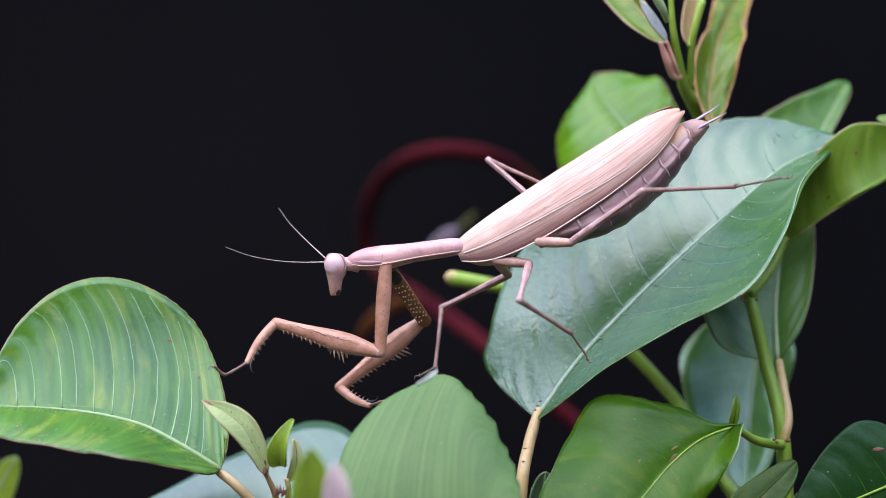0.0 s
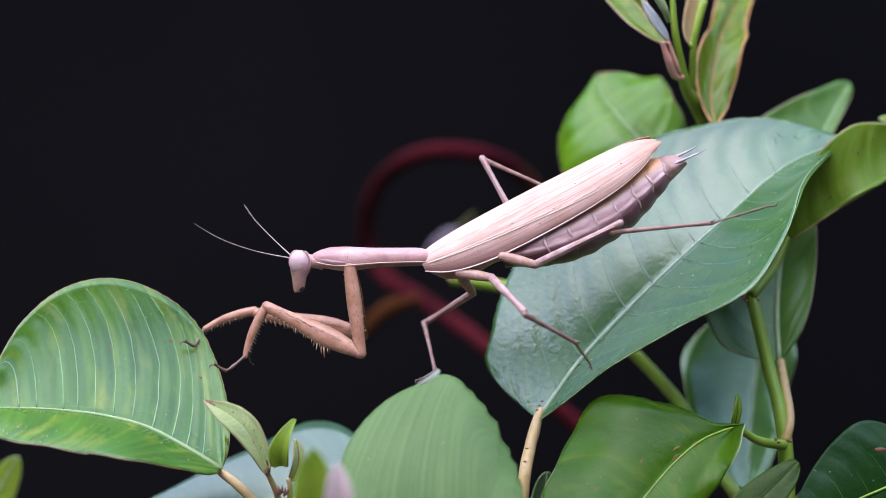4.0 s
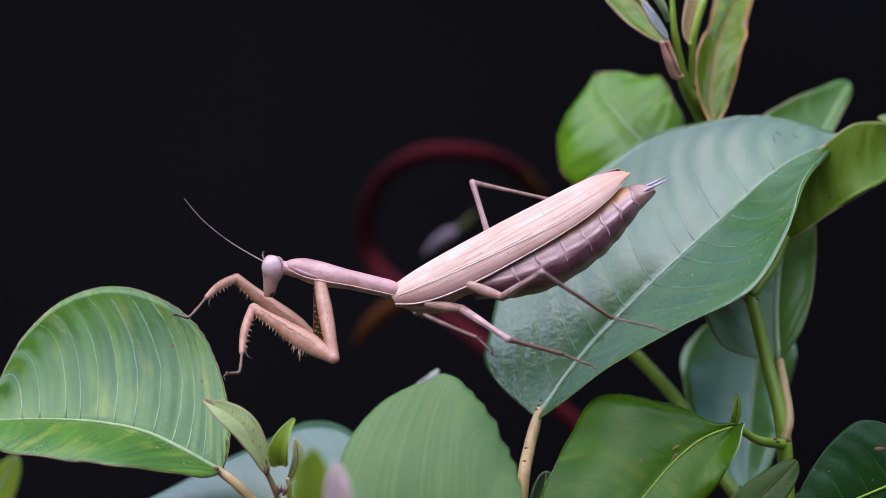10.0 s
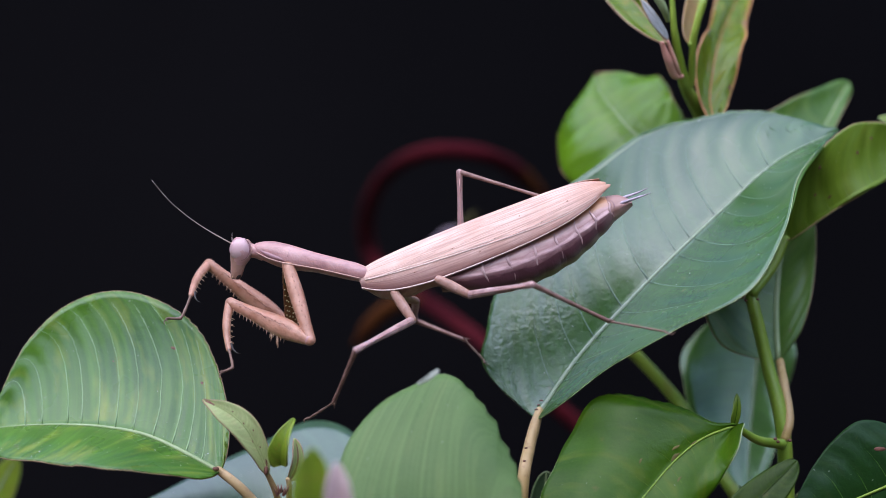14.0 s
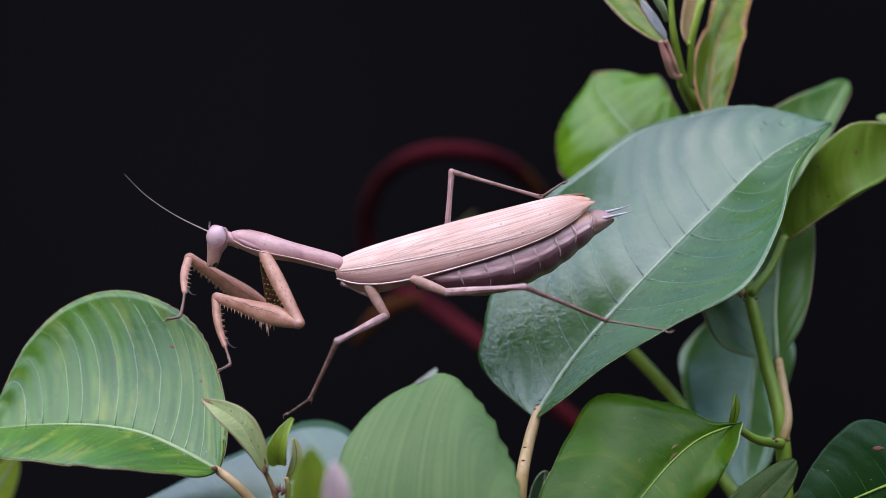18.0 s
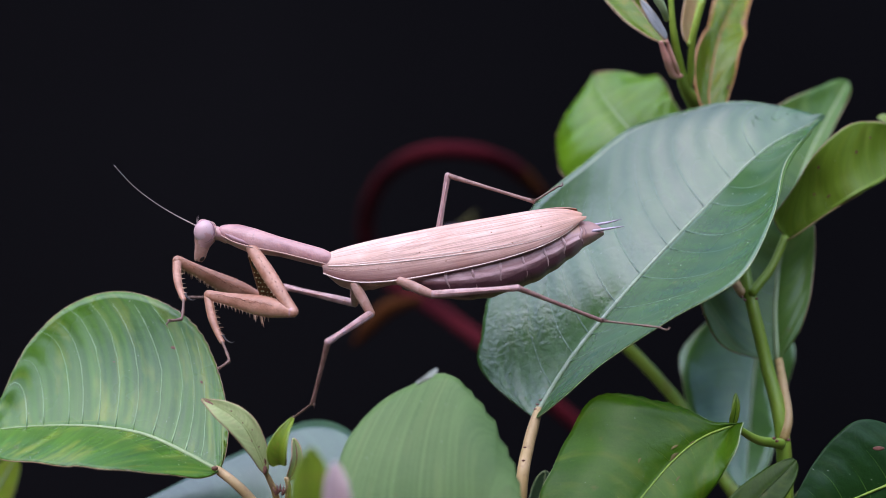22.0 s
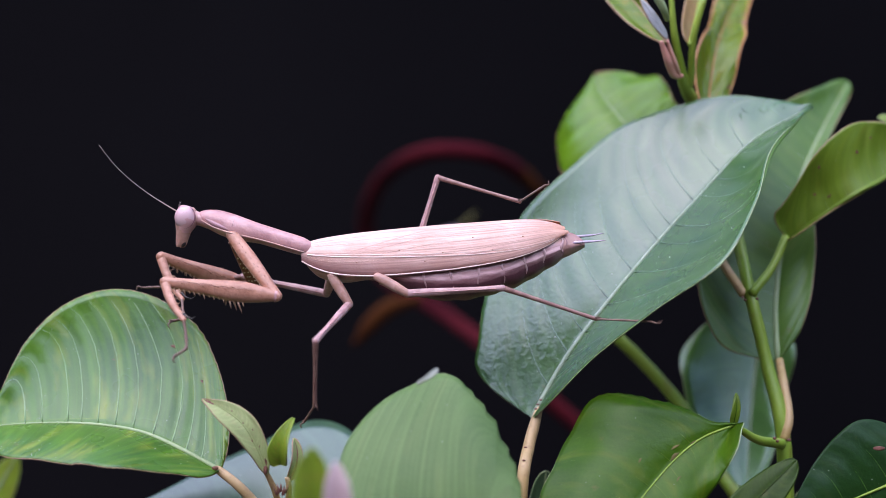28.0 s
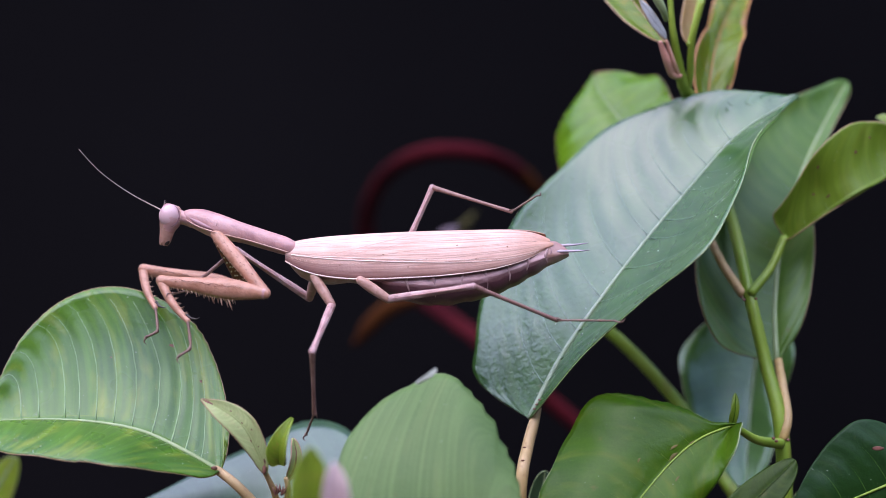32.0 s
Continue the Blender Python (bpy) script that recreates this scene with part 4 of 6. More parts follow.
ob_, bl_ = leaf(LEAF_TWIST, SP[0], SP[3], SP[-1], (8, 18, 30, 27, 31, 42, 40, 23, 8), (10, 27, 35, 43, 43, 31, 23, 15, 10),
     (-0.25, -0.9, 0.35), (26, -28), (10, 34), 40, 22, 7, rim=RIM_RUST, rib=RIM_RUST, rib_r=1.8, rim_r=2.6, vein_r=(0.3, 0.3), quilt=2.5, spine=SP, label="narrow twisted leaf with a rusty edge")
spots(ob_, bl_, [(0.2, 0.9, 9, 4), (0.62, 0.92, 12, 5), (0.68, 0.8, 7, 4), (0.4, -0.92, 8, 3)], SCAR, "rusty brown scorched patch")

stalk("stem", [(1392, 1000, 12), (1386, 772, 12), (1356, 640, 15), (1328, 522, 17), (1300, 400, 24), (1266, 290, 30), (1238, 205, 29)], [16, 14, 12, 11.5, 11, 11, 11], STEM, "smooth olive green main stem")
stalk("petiole", [(1330, 520, 16), (1366, 474, 18), (1391, 420, 20)], [9, 7.5, 8], STEM)
stalk("petiole", [(1316, 520, 17), (1282, 470, 20), (1254, 415, 23), (1185, 285, 34)], [9, 8, 7.5, 6], TAN, "pinkish tan leaf stalk")
stalk("petiole", [(1388, 778, 11), (1395, 740, 12), (1388, 690, 15), (1379, 638, 20)], [9, 9.5, 8], TAN, "tan leaf stalk")
stalk("petiole", [(1384, 786, 10), (1340, 778, 5), (1298, 752, 0)], [10, 8, 6], STEM)
stalk("petiole", [(955, 722, 7.2), (948, 744, 6.5), (936, 790, 5), (926, 840, 2.5), (922, 900, 2), (930, 1000, 2)], [6, 10, 11, 12, 13], TAN, "tan leaf stalk with small brown scars")
stalk("petiole", [(382, 828, -2), (392, 836, -2), (432, 870, -3), (500, 950, 0)], [5, 8, 9, 11], TAN, "tan leaf stalk")
stalk("shoot", [(464, 826, -8), (478, 850, -7), (490, 882, -5), (505, 960, 0)], [4, 5, 6, 9], TAN)
stalk("shoot", [(508, 846, -7), (511, 870, -6), (505, 960, 0)], [4, 5, 8], TAN)
stalk("shoot", [(1243, 215, 29), (1228, 182, 27), (1209, 142, 22), (1192, 50, 18), (1186, -60, 18)], [11, 13, 11, 6, 4], STEM_YOUNG, "bright green young shoot")
stalk("shoot", [(1216, 160, 24), (1223, 138, 22), (1227, 70, 19), (1246, 0, 18)], [7, 7, 6, 5], STEM_YOUNG)
stalk("stipule", [(1207, 135, 19), (1192, 132, 18), (1181, 104, 16), (1170, 74, 15)], [4, 7, 7, 4], PINK, "pink new stipule")
stalk("stipule", [(1203, 136, 19), (1194, 110, 16.5), (1181, 72, 15)], [4, 4.5, 3], PINK, "pink new stipule")
stalk("stipule", [(1181, 36, 14), (1174, 15, 12), (1158, -14, 11)], [4, 7, 9], RIM_PALE, "whitish bud sheath")
stalk("branch", [(798, 490, 40), (905, 510, 40), (1010, 545, 40), (1095, 600, 38), (1205, 718, 34), (1270, 830, 24), (1392, 1000, 13)], [15, 13, 12, 12, 12, 13, 14], STEM,
      "thick green branch with a cut end")
stalk("cut_end", [(792, 488, 40), (797, 489, 40), (806, 491, 40)], [10, 14, 15], TAN, "pale brown cut face")
# stems run on down to the soil
stalk("stem", [(1392, 960, 12), (1380, 1800, 20), (1250, 3400, 40), (1180, 5330, 60)], [20, 30, 42, 60], STEM, "main stem running down to the soil")
stalk("stem", [(505, 930, 0), (620, 1300, 10), (1000, 2400, 30), (1220, 3700, 42)], [14, 18, 24, 30], STEM, "side stem")
stalk("stem", [(930, 980, 2), (960, 1400, 10), (1120, 2200, 25), (1240, 3300, 38)], [15, 18, 24, 30], STEM, "side stem")
for u, v_, d, r in ((1385, 772, 7, 16), (1328, 522, 12, 14)):
    for k in range(3):
        a = at(u + (-14, -9, 12)[k], v_ + (4, 9, 7)[k], d - 0.6)
        part("scar", build(*ball((0, 0, 0), (0.22 * r * U, 0.18 * r * U, 0.18 * r * U), 8, 6)), SCAR, shrub, "", Matrix.Translation(a))
for u, v_ in ((952, 716), (957, 708), (948, 724), (930, 792), (927, 815), (925, 833)):
    part("scar", build(*ball((0, 0, 0), (3.2 * U, 1.5 * U, 1.6 * U), 8, 6)), SCAR, shrub, "", Matrix.Translation(at(u, v_, 2.4)))
for k in range(5):
    u0 = 490 + 3.5 * k
    part("node", build(*thorn((0, 0, 0), (3 * (k - 2), -1, 14 + 3 * (k % 2)), 3.0)), SCAR, shrub, "dark red pointed bud scale", Matrix.Translation(at(u0, 876 - 3 * (k % 3), -8.5)))
part("node", build(*ball((0, 0, 0), (4 * U, 4 * U, 8 * U), 10, 8)), SCAR, shrub, "reddish brown bud base", Matrix.Translation(at(470, 832, -8.6)))
part("node", build(*ball((0, 0, 0), (6 * U, 3 * U, 4 * U), 10, 8)), SCAR, shrub, "", Matrix.Translation(at(381, 829, -3)))
part("blemish", build(*ball((0, 0, 0), (11 * U, 1.2 * U, 4 * U), 10, 6)), SCAR, shrub, "pinkish brown blemish", Matrix.Translation(at(1556, 794, 0.5)))
# low leaves below the view carry on the bush
leaf(LEAF_YOUNG, at(700, 1500, 10), at(760, 1560, -5), at(880, 1640, -10), (30, 60, 80, 80, 60, 40, 15), (30, 60, 80, 80, 60, 40, 15),
     (0, -0.6, 0.8), (0, 0), (0, 0), 8, 30, 0, label="lower green leaf")

# ---- red vine behind ----
vine = new("red_vine")
tagged(vine, "curled dark red vine tendril with dry buds", "vine")
VD = 120


def far(u, v_, d=VD):
    """Place seen at (u, v) but on the plane of the vine."""
    return at(u, v_ + 10, d)


line = smooth_line([far(*p) for p in ((965, 345, 150), (925, 300, 140), (870, 268), (800, 256), (730, 268, 130), (678, 305, 150), (650, 365, 170), (652, 430, 180),
                                      (685, 482, 175), (745, 520, 160), (815, 567, 140), (890, 626), (980, 706), (1060, 776), (1180, 900), (1500, 1700, 200), (1700, 3650, 300))], 8)
part("tendril", build(*tube(line, [12 * U] + [19 * U] * 14 + [30 * U, 40 * U], 12, True, 0.1)), RED_VINE, vine)
part("bud", build(*tube(smooth_line([far(*p) for p in ((745, 520), (690, 535), (655, 565), (628, 600))], 6), [10 * U, 22 * U, 20 * U, 8 * U], 10)), BUD_BROWN, vine, "dry brown bud")
part("bud", build(*tube(smooth_line([far(*p) for p in ((752, 440), (772, 420), (796, 404), (812, 394))], 6), [5 * U, 14 * U, 16 * U, 6 * U], 10)), BUD_GREY, vine, "greyish mauve bud")
part("bud", build(*tube(smooth_line([far(*p) for p in ((808, 398), (824, 386), (842, 366))], 6), [6 * U, 11 * U, 4 * U], 10)), BUD_OLIVE, vine, "small greenish bud tip")
part("bud", build(*tube(smooth_line([far(*p) for p in ((900, 285, 135), (925, 300, 138), (960, 330, 140))], 6), [16 * U, 20 * U, 12 * U], 10)), BUD_BROWN, vine, "dry brown bud")

# ---- the mantis ----
mantis = new("praying_mantis")
tagged(mantis, "pinkish brown female praying mantis with long folded wings", "insect")
TAIL = 455          # wing length from its joint with the neck shield


def shell(xs, tops, lows, halfs, y_sign, k_rows=16, wrap=1.0):
    """One wing cover: a curved sheet from the back's midline down over the flank."""
    verts, uvs, faces = [], [], []
    n = len(xs)
    for layer in (0, 1):
        for i in range(n):
            for k in range(k_rows + 1):
                q = k / k_rows
                a = q * math.pi * 0.5 * wrap
                z = lows[i] + (tops[i] - lows[i]) * (0.45 * math.cos(a) + 0.55 * (1 - q)) if a < math.pi / 2 - 1e-6 else lows[i]
                y = halfs[i] * math.sin(a) ** 0.75 if a > 0 else 0
                off = -1.6 * layer
                x = xs[i] + (i / (n - 1)) ** 9 * np.interp(q, [0, 0.3, 0.4, 0.6, 0.8, 1], [0, 2, -5, 8, 6, -4])
                verts.append(Vector((x, y_sign * (y + off * math.sin(a) + 0.8), z + off * math.cos(a))) * U)
                uvs.append((xs[i] / TAIL, q))
    off = n * (k_rows + 1)
    for i in range(n - 1):
        for k in range(k_rows):
            a = i * (k_rows + 1) + k
            f1 = (a, a + 1, a + k_rows + 2, a + k_rows + 1)
            f2 = tuple(off + j for j in f1)[::-1]
            faces += [f1, f2] if y_sign > 0 else [f1[::-1], f2[::-1]]
        for k in (0, k_rows):
            a = i * (k_rows + 1) + k
            faces.append((a, a + k_rows + 1, off + a + k_rows + 1, off + a))
    return verts, faces, uvs


def wing_shape(y_sign, long=1.0):
    n = 44
    s = np.linspace(0, 1, n)
    xs = -12 + (TAIL + 12) * long * s
    tops = np.interp(s, [0, 0.05, 0.16, 0.27, 0.5, 0.83, 0.93, 0.98, 1], [8, 15, 20, 22.5, 25.5, 25.5, 21 if y_sign < 0 else 24, 14 if y_sign < 0 else 20, 7 if y_sign < 0 else 16])
    lows = np.interp(s, [0, 0.05, 0.135, 0.24, 0.355, 0.466, 0.58, 0.69, 0.80, 0.873, 0.945, 1], [-22, -38, -50, -56, -57, -56, -54, -50, -43, -35, -24, -9])
    halfs = np.interp(s, [0, 0.1, 0.3, 0.6, 0.85, 1], [11, 30, 42, 45, 37, 12])
    ker = np.array([1, 2, 1]) / 4
    for arr in (tops, lows, halfs):
        for _ in range(4):
            arr[1:-1] = np.convolve(arr, ker, "valid")
    return xs, tops, lows, halfs


def make_wing(y_sign, long):
    xs, tops, lows, halfs = wing_shape(y_sign, long)
    v, f, uv = shell(xs, tops, lows, halfs, y_sign)
    ob = part("wing_cover", build(v, f, True, uv), WING, mantis, "long pale pinkish straw wing cover with fine veins")
    k1 = 17
    # raised veins fan back from the joint
    for j, q0 in enumerate((2.6, 5.4, 8.3, 11.3)):
        pts = []
        for i in range(1, 43, 2):
            t = i / 43
            row = min(15.6, max(0.4, 12.2 - (12.2 - q0) * min(1, t * 2.1) - 1.0 * t * t))
            k = int(row)
            a, b = v[i * k1 + k], v[i * k1 + k + 1]
            p = a.lerp(b, row - k)
            pts.append(p + Vector((0, -y_sign * 0.05 * U, 0.0)))
        part("wing_vein", build(*tube(pts, [0.3 * U, 0.5 * U, 0.5 * U, 0.4 * U], 6)), WING_RIB, ob)
    # the strong pale rib above the front field, with a finer one beside it
    for shift, r0 in ((0.0, 1.25), (-0.75, 0.75)):
        pts = []
        for i in range(1, 42):
            t = i / 43
            row = min(15.4, 16 * (0.57 + 0.33 * t) + 1.2 * math.exp(-12 * t) + shift * min(1, 6 * t))
            k = int(row)
            pts.append(v[i * k1 + k].lerp(v[i * k1 + k + 1], row - k) + Vector((0, y_sign * 0.25 * U, 0)))
        part("wing_rib", build(*tube(pts, [r0 * U, r0 * U, 0.7 * r0 * U, 0.3 * U], 6)), WING_EDGE, ob, "strong pale rib of the wing")
    edge = [v[i * k1 + 16] + Vector((0, y_sign * 0.4 * U, 0)) for i in range(0, 44)]
    for i, k in ((9, 12), (16, 9), (23, 11), (28, 7), (31, 12), (36, 9), (20, 13)):
        p = v[i * k1 + k]
        part("wing_spot", build(*ball(p, (1.6 * U, 0.9 * U, 1.2 * U), 8, 5)), FRECKLE_SHADE, ob)
    part("wing_margin", build(*tube(edge, [1.3 * U, 1.5 * U, 1.0 * U, 0.4 * U], 6)), WING_EDGE, ob, "whitish front margin of the wing")
    return ob


make_wing(-1, 1.0)
make_wing(1, 0.985)

# body under the wing joint
v, f = [], []
n, sides = 22, 16
for i in range(n):
    s = i / (n - 1)
    x = -11 + 173 * s
    top = np.interp(x, [-11, 0, 20, 162], [-8, -6, -6, -10])
    low = np.interp(x, [-11, 0, 14, 37, 70, 100, 162], [-18, -37, -51, -63, -66, -63, -72])
    hw = np.interp(x, [-11, 0, 14, 37, 70, 162], [9, 15, 21, 27, 31, 34])
    for k in range(sides):
        a = 2 * math.pi * k / sides
        v.append(Vector((x, hw * math.cos(a), (top + low) / 2 + (top - low) / 2 * math.sin(a))) * U)
for i in range(n - 1):
    for k in range(sides):
        k2 = (k + 1) % sides
        f.append((i * sides + k, i * sides + k2, (i + 1) * sides + k2, (i + 1) * sides + k))
part("thorax", build(v, f), FACE_TAN, mantis, "pinkish underside between the legs")

# abdomen: plates with pale seams, tapering to the tail
ABD = [(120, -50, 27, 26), (160, -57, 33, 33), (200, -62, 37, 43), (240, -65, 39, 48), (280, -65, 39, 48), (320, -62, 36, 46), (360, -56, 31, 43),
       (395, -47, 25.5, 37), (425, -39, 19.5, 30), (450, -34, 15, 22), (470, -33, 11, 14), (482, -35, 7.5, 8), (489, -37, 4, 4)]


def abdomen_ring(x):
    xs = [a[0] for a in ABD]
    return [np.interp(x, xs, [a[k] for a in ABD]) for k in (1, 2, 3)]


def abdomen_piece(x0, x1, grow, n=7, sides=28, a0=0.0, a1=2 * math.pi):
    v, f, uv = [], [], []
    for i in range(n):
        x = x0 + (x1 - x0) * i / (n - 1)
        zc, hw, hh = abdomen_ring(x)
        swell = grow + 2.2 * math.sin(math.pi * i / (n - 1))
        for k in range(sides + 1):
            a = a0 + (a1 - a0) * k / sides
            ridge = 2.0 * math.exp(-((math.sin(a) + 0.25) * 7) ** 2) - 1.5 * math.exp(-((math.sin(a) + 0.02) * 6) ** 2)
            dent = 1.1 * noise.noise(Vector((x * 0.06, math.cos(a) * 2.5, math.sin(a) * 2.5)))
            slim = 1 - 0.42 * max(0.0, math.sin(a))
            v.append(Vector((x, slim * (hw + swell + ridge + dent) * math.cos(a), zc + (hh + swell + dent) * math.sin(a))) * U)
            uv.append((x / 490, 0.5 + 0.5 * math.sin(a)))
    for i in range(n - 1):
        for k in range(sides):
            q = i * (sides + 1) + k
            f.append((q, q + 1, q + sides + 2, q + sides + 1))
    return v, f, True, uv


abdomen = part("abdomen", build(*abdomen_piece(120, 488, 0, 26)), BELLY, mantis, "plump purplish brown abdomen with pale seams")
SEGMENTS = ((158, 200), (203, 247), (250, 294), (297, 338), (341, 378), (381, 412), (415, 446))
for x0, x1 in SEGMENTS:
    part("back_plate", build(*abdomen_piece(x0 - 1.2, x1 + 1.2, 1.0, 9, 20, -0.3, math.pi + 0.3)), BELLY, abdomen, "pinkish brown upper plate")
    part("belly_plate", build(*abdomen_piece(x0 - 1.2, x1 + 1.2, 1.15, 9, 18, math.pi + 0.26, 2 * math.pi - 0.26)), BELLY, abdomen, "glossy purple lower plate")
    for side in (0, 1):
        pts = []
        for k in range(15):
            a = math.pi - 0.55 + 1.35 * k / 14
            a = a if side == 0 else math.pi - a
            zc, hw, hh = abdomen_ring(x1 + 1.5)
            w = 0.7 + 0.4 * math.sin(0.9 * k + x0)
            pts.append(Vector((x1 + 1.5 + 2.0 * math.sin(0.55 * k + x0), (1 - 0.42 * max(0.0, math.sin(a))) * (hw + w) * math.cos(a), zc + (hh + w) * math.sin(a))) * U)
        part("seam", build(*tube(smooth_line(pts, 3), [0.5 * U, 2.2 * U, 3.0 * U, 2.0 * U, 0.4 * U], 8, True, 0.12)), BELLY_PALE, abdomen, "pale pinkish seam between two rings")
part("tail_plate", build(*abdomen_piece(447, 488, 1.2)), TAIL_SKIN, abdomen, "pinkish brown tail tip")
for x0, bow in ((452, 5), (466, 3)):
    pts = []
    for k in range(13):
        a = math.pi * (0.78 + 0.62 * k / 12)
        zc, hw, hh = abdomen_ring(x0 + bow * math.sin(0.5 * k))
        slim = 1 - 0.42 * max(0.0, math.sin(a))
        pts.append(Vector((x0 + bow * math.sin(0.5 * k), slim * (hw + 2.2) * math.cos(a), zc + (hh + 2.2) * math.sin(a))) * U)
    part("tail_crease", build(*tube(smooth_line(pts, 3), [0.3 * U, 1.0 * U, 0.8 * U, 0.3 * U], 6, True, 0.3)), STREAK, abdomen, "dark crease across the tail")
for ys, z0, z1, z2 in ((-1, -32, -33, -33), (1, -22, -22, -20)):
    c = smooth_line([Vector((446, ys * 9, z0)) * U, Vector((476, ys * 12, (z0 + z1) / 2)) * U, Vector((503, ys * 15, z1)) * U, Vector((525, ys * 17, z2)) * U], 6)
    part("cercus", build(*tube(c, [3.2 * U, 2.7 * U, 1.9 * U, 0.5 * U], 8, True, 0.3)), LILAC, abdomen, "tapering jointed tail feeler")

# neck shield, along +X towards the head, +Z towards the belly
v, f = [], []
n, sides = 30, 18
for i in range(n):
    s = i / (n - 1)
    x = -11 + 211 * s
    top = np.interp(s, [0, 0.05, 0.12, 0.5, 0.72, 0.85, 0.95, 1], [-9, -14, -17, -18, -21, -20.5, -15, -9])
    low = np.interp(s, [0, 0.05, 0.12, 0.45, 0.7, 0.8, 0.92, 1], [10, 14, 16, 17, 24, 22, 17, 11])
    hw = np.interp(s, [0, 0.06, 0.12, 0.4, 0.7, 0.85, 1], [9, 14, 16, 16, 24, 19, 10])
    for k in range(sides):
        a = 2 * math.pi * k / sides
        flare = 1 + 0.12 * math.exp(-((math.sin(a) - 0.55) * 4) ** 2)
        v.append(Vector((x, hw * flare * math.cos(a), (top + low) / 2 + (low - top) / 2 * math.sin(a))) * U)
for i in range(n - 1):
    for k in range(sides):
        k2 = (k + 1) % sides
        f.append((i * sides + k, (i + 1) * sides + k, (i + 1) * sides + k2, i * sides + k2))
for e, x in ((0, -14), (1, 204)):
    v.append(Vector((x, 0, 0)) * U)
    for k in range(sides):
        k2 = (k + 1) % sides
        f.append((k, k2, n * sides) if e == 0 else ((n - 1) * sides + k2, (n - 1) * sides + k, n * sides + 1))
pronotum = part("neck_shield", build(v, f), SKIN, mantis, "long pinkish mauve neck shield")
for ys in (-1, 1):
    pts = [Vector((x, ys * np.interp(x, [0, 80, 140, 170, 196], [19, 18, 27, 21, 12]), np.interp(x, [0, 80, 140, 170, 196], [8, 9, 13, 12, 6]))) * U for x in np.linspace(2, 194, 20)]
    part("side_ridge", build(*tube(pts, [1.0 * U, 1.3 * U, 0.9 * U], 6)), WING_RIB, pronotum, "pale lateral ridge")
groove = [Vector((138, 23.4 * math.cos(a), 1 + 20.8 * math.sin(a))) * U for a in np.linspace(math.pi, 2 * math.pi, 14)]
part("cross_groove", build(*tube(groove, [0.5 * U], 5)), SKIN_LEG, pronotum)
for ys in (-1, 1):
    pts = [Vector((x, ys * (np.interp(x, [140, 170, 192], [22.5, 17.5, 11.5]) - 1.6), np.interp(x, [140, 165, 192], [9, 7, 1]))) * U for x in np.linspace(138, 188, 12)]
    part("side_streak", build(*tube(pts, [2.0 * U, 4.5 * U, 5.0 * U, 2.5 * U], 8)), STREAK, pronotum, "darker mauve streak on the flank")

# head, facing -X, mouth down
HEADS = [(14, 6, 12, -33), (10, 13, 20, -30), (2, 19, 25, -27.7), (-10, 20, 26, -25.5), (-21, 17.2, 22, -25.2), (-32, 13, 15, -27), (-44, 9.3, 10, -28.5), (-53, 6.5, 7, -27.5), (-59, 3, 4, -28)]
v, f = [], []
sides = 18
for z, rx, ry, cx in HEADS:
    for k in range(sides):
        a = 2 * math.pi * k / sides
        v.append(Vector((cx + rx * math.cos(a), ry * math.sin(a), z)) * U)
for i in range(len(HEADS) - 1):
    for k in range(sides):
        k2 = (k + 1) % sides
        f.append((i * sides + k, (i + 1) * sides + k, (i + 1) * sides + k2, i * sides + k2))
v += [Vector((-33, 0, 15)) * U, Vector((-28, 0, -61)) * U]
for k in range(sides):
    k2 = (k + 1) % sides
    f.append((k, k2, len(v) - 2))
    f.append(((len(HEADS) - 1) * sides + k2, (len(HEADS) - 1) * sides + k, len(v) - 1))
head = part("head", build(v, f), SKIN, mantis, "small triangular pinkish head")
for ys in (-1, 1):
    part("eye", build(*ball(Vector((-28.0, ys * 11, -6)) * U, (18.9 * U, 15 * U, 20.5 * U), 24, 16)), EYE, head, "smooth pale pink compound eye")
    rim = [Vector((-27.0 + 19.4 * math.cos(a), ys * 14.5, -6 + 20.8 * math.sin(a))) * U for a in np.linspace(-1.35, 1.2, 14)]
    part("eye_rim", build(*tube(rim, [0.5 * U, 0.9 * U, 0.5 * U], 6)), WING_RIB, head, "pale rim behind the eye")
    back = [p - Vector((2.4, -ys * 3.5, 0)) * U for p in rim]
    part("eye_line", build(*tube(back, [0.5 * U, 1.1 * U, 0.5 * U], 6)), STREAK, head, "dark line behind the eye")
    pal = smooth_line([Vector((-28, ys * 5, -46)) * U, Vector((-32, ys * 6, -54)) * U, Vector((-34, ys * 5, -60)) * U], 4)
    part("mouth_feeler", build(*tube(pal, [1.6 * U, 1.4 * U, 0.8 * U], 6)), SPINE, head)
v, f = [], []
FACE = [(-17, 16.4, 20), (-24, 15.2, 18), (-33, 12.8, 14), (-42, 11.2, 11.2), (-49, 10.4, 9.6), (-55, 8.6, 8), (-60, 5.4, 5)]
for z, rx, ry in FACE:
    for k in range(18):
        a = 2 * math.pi * k / 18
        v.append(Vector((-27.6 + (rx + 0.5) * math.cos(a), (ry + 0.5) * math.sin(a), z)) * U)
for i in range(len(FACE) - 1):
    for k in range(18):
        k2 = (k + 1) % 18
        f.append((i * 18 + k, (i + 1) * 18 + k, (i + 1) * 18 + k2, i * 18 + k2))
part("face", build(v, f), FACE_TAN, head, "tan lower face")
part("labrum", build(*ball(Vector((-33, 0, -53)) * U, (4.6 * U, 6 * U, 8 * U), 12, 8)), FACE_TAN, head, "tan upper lip")
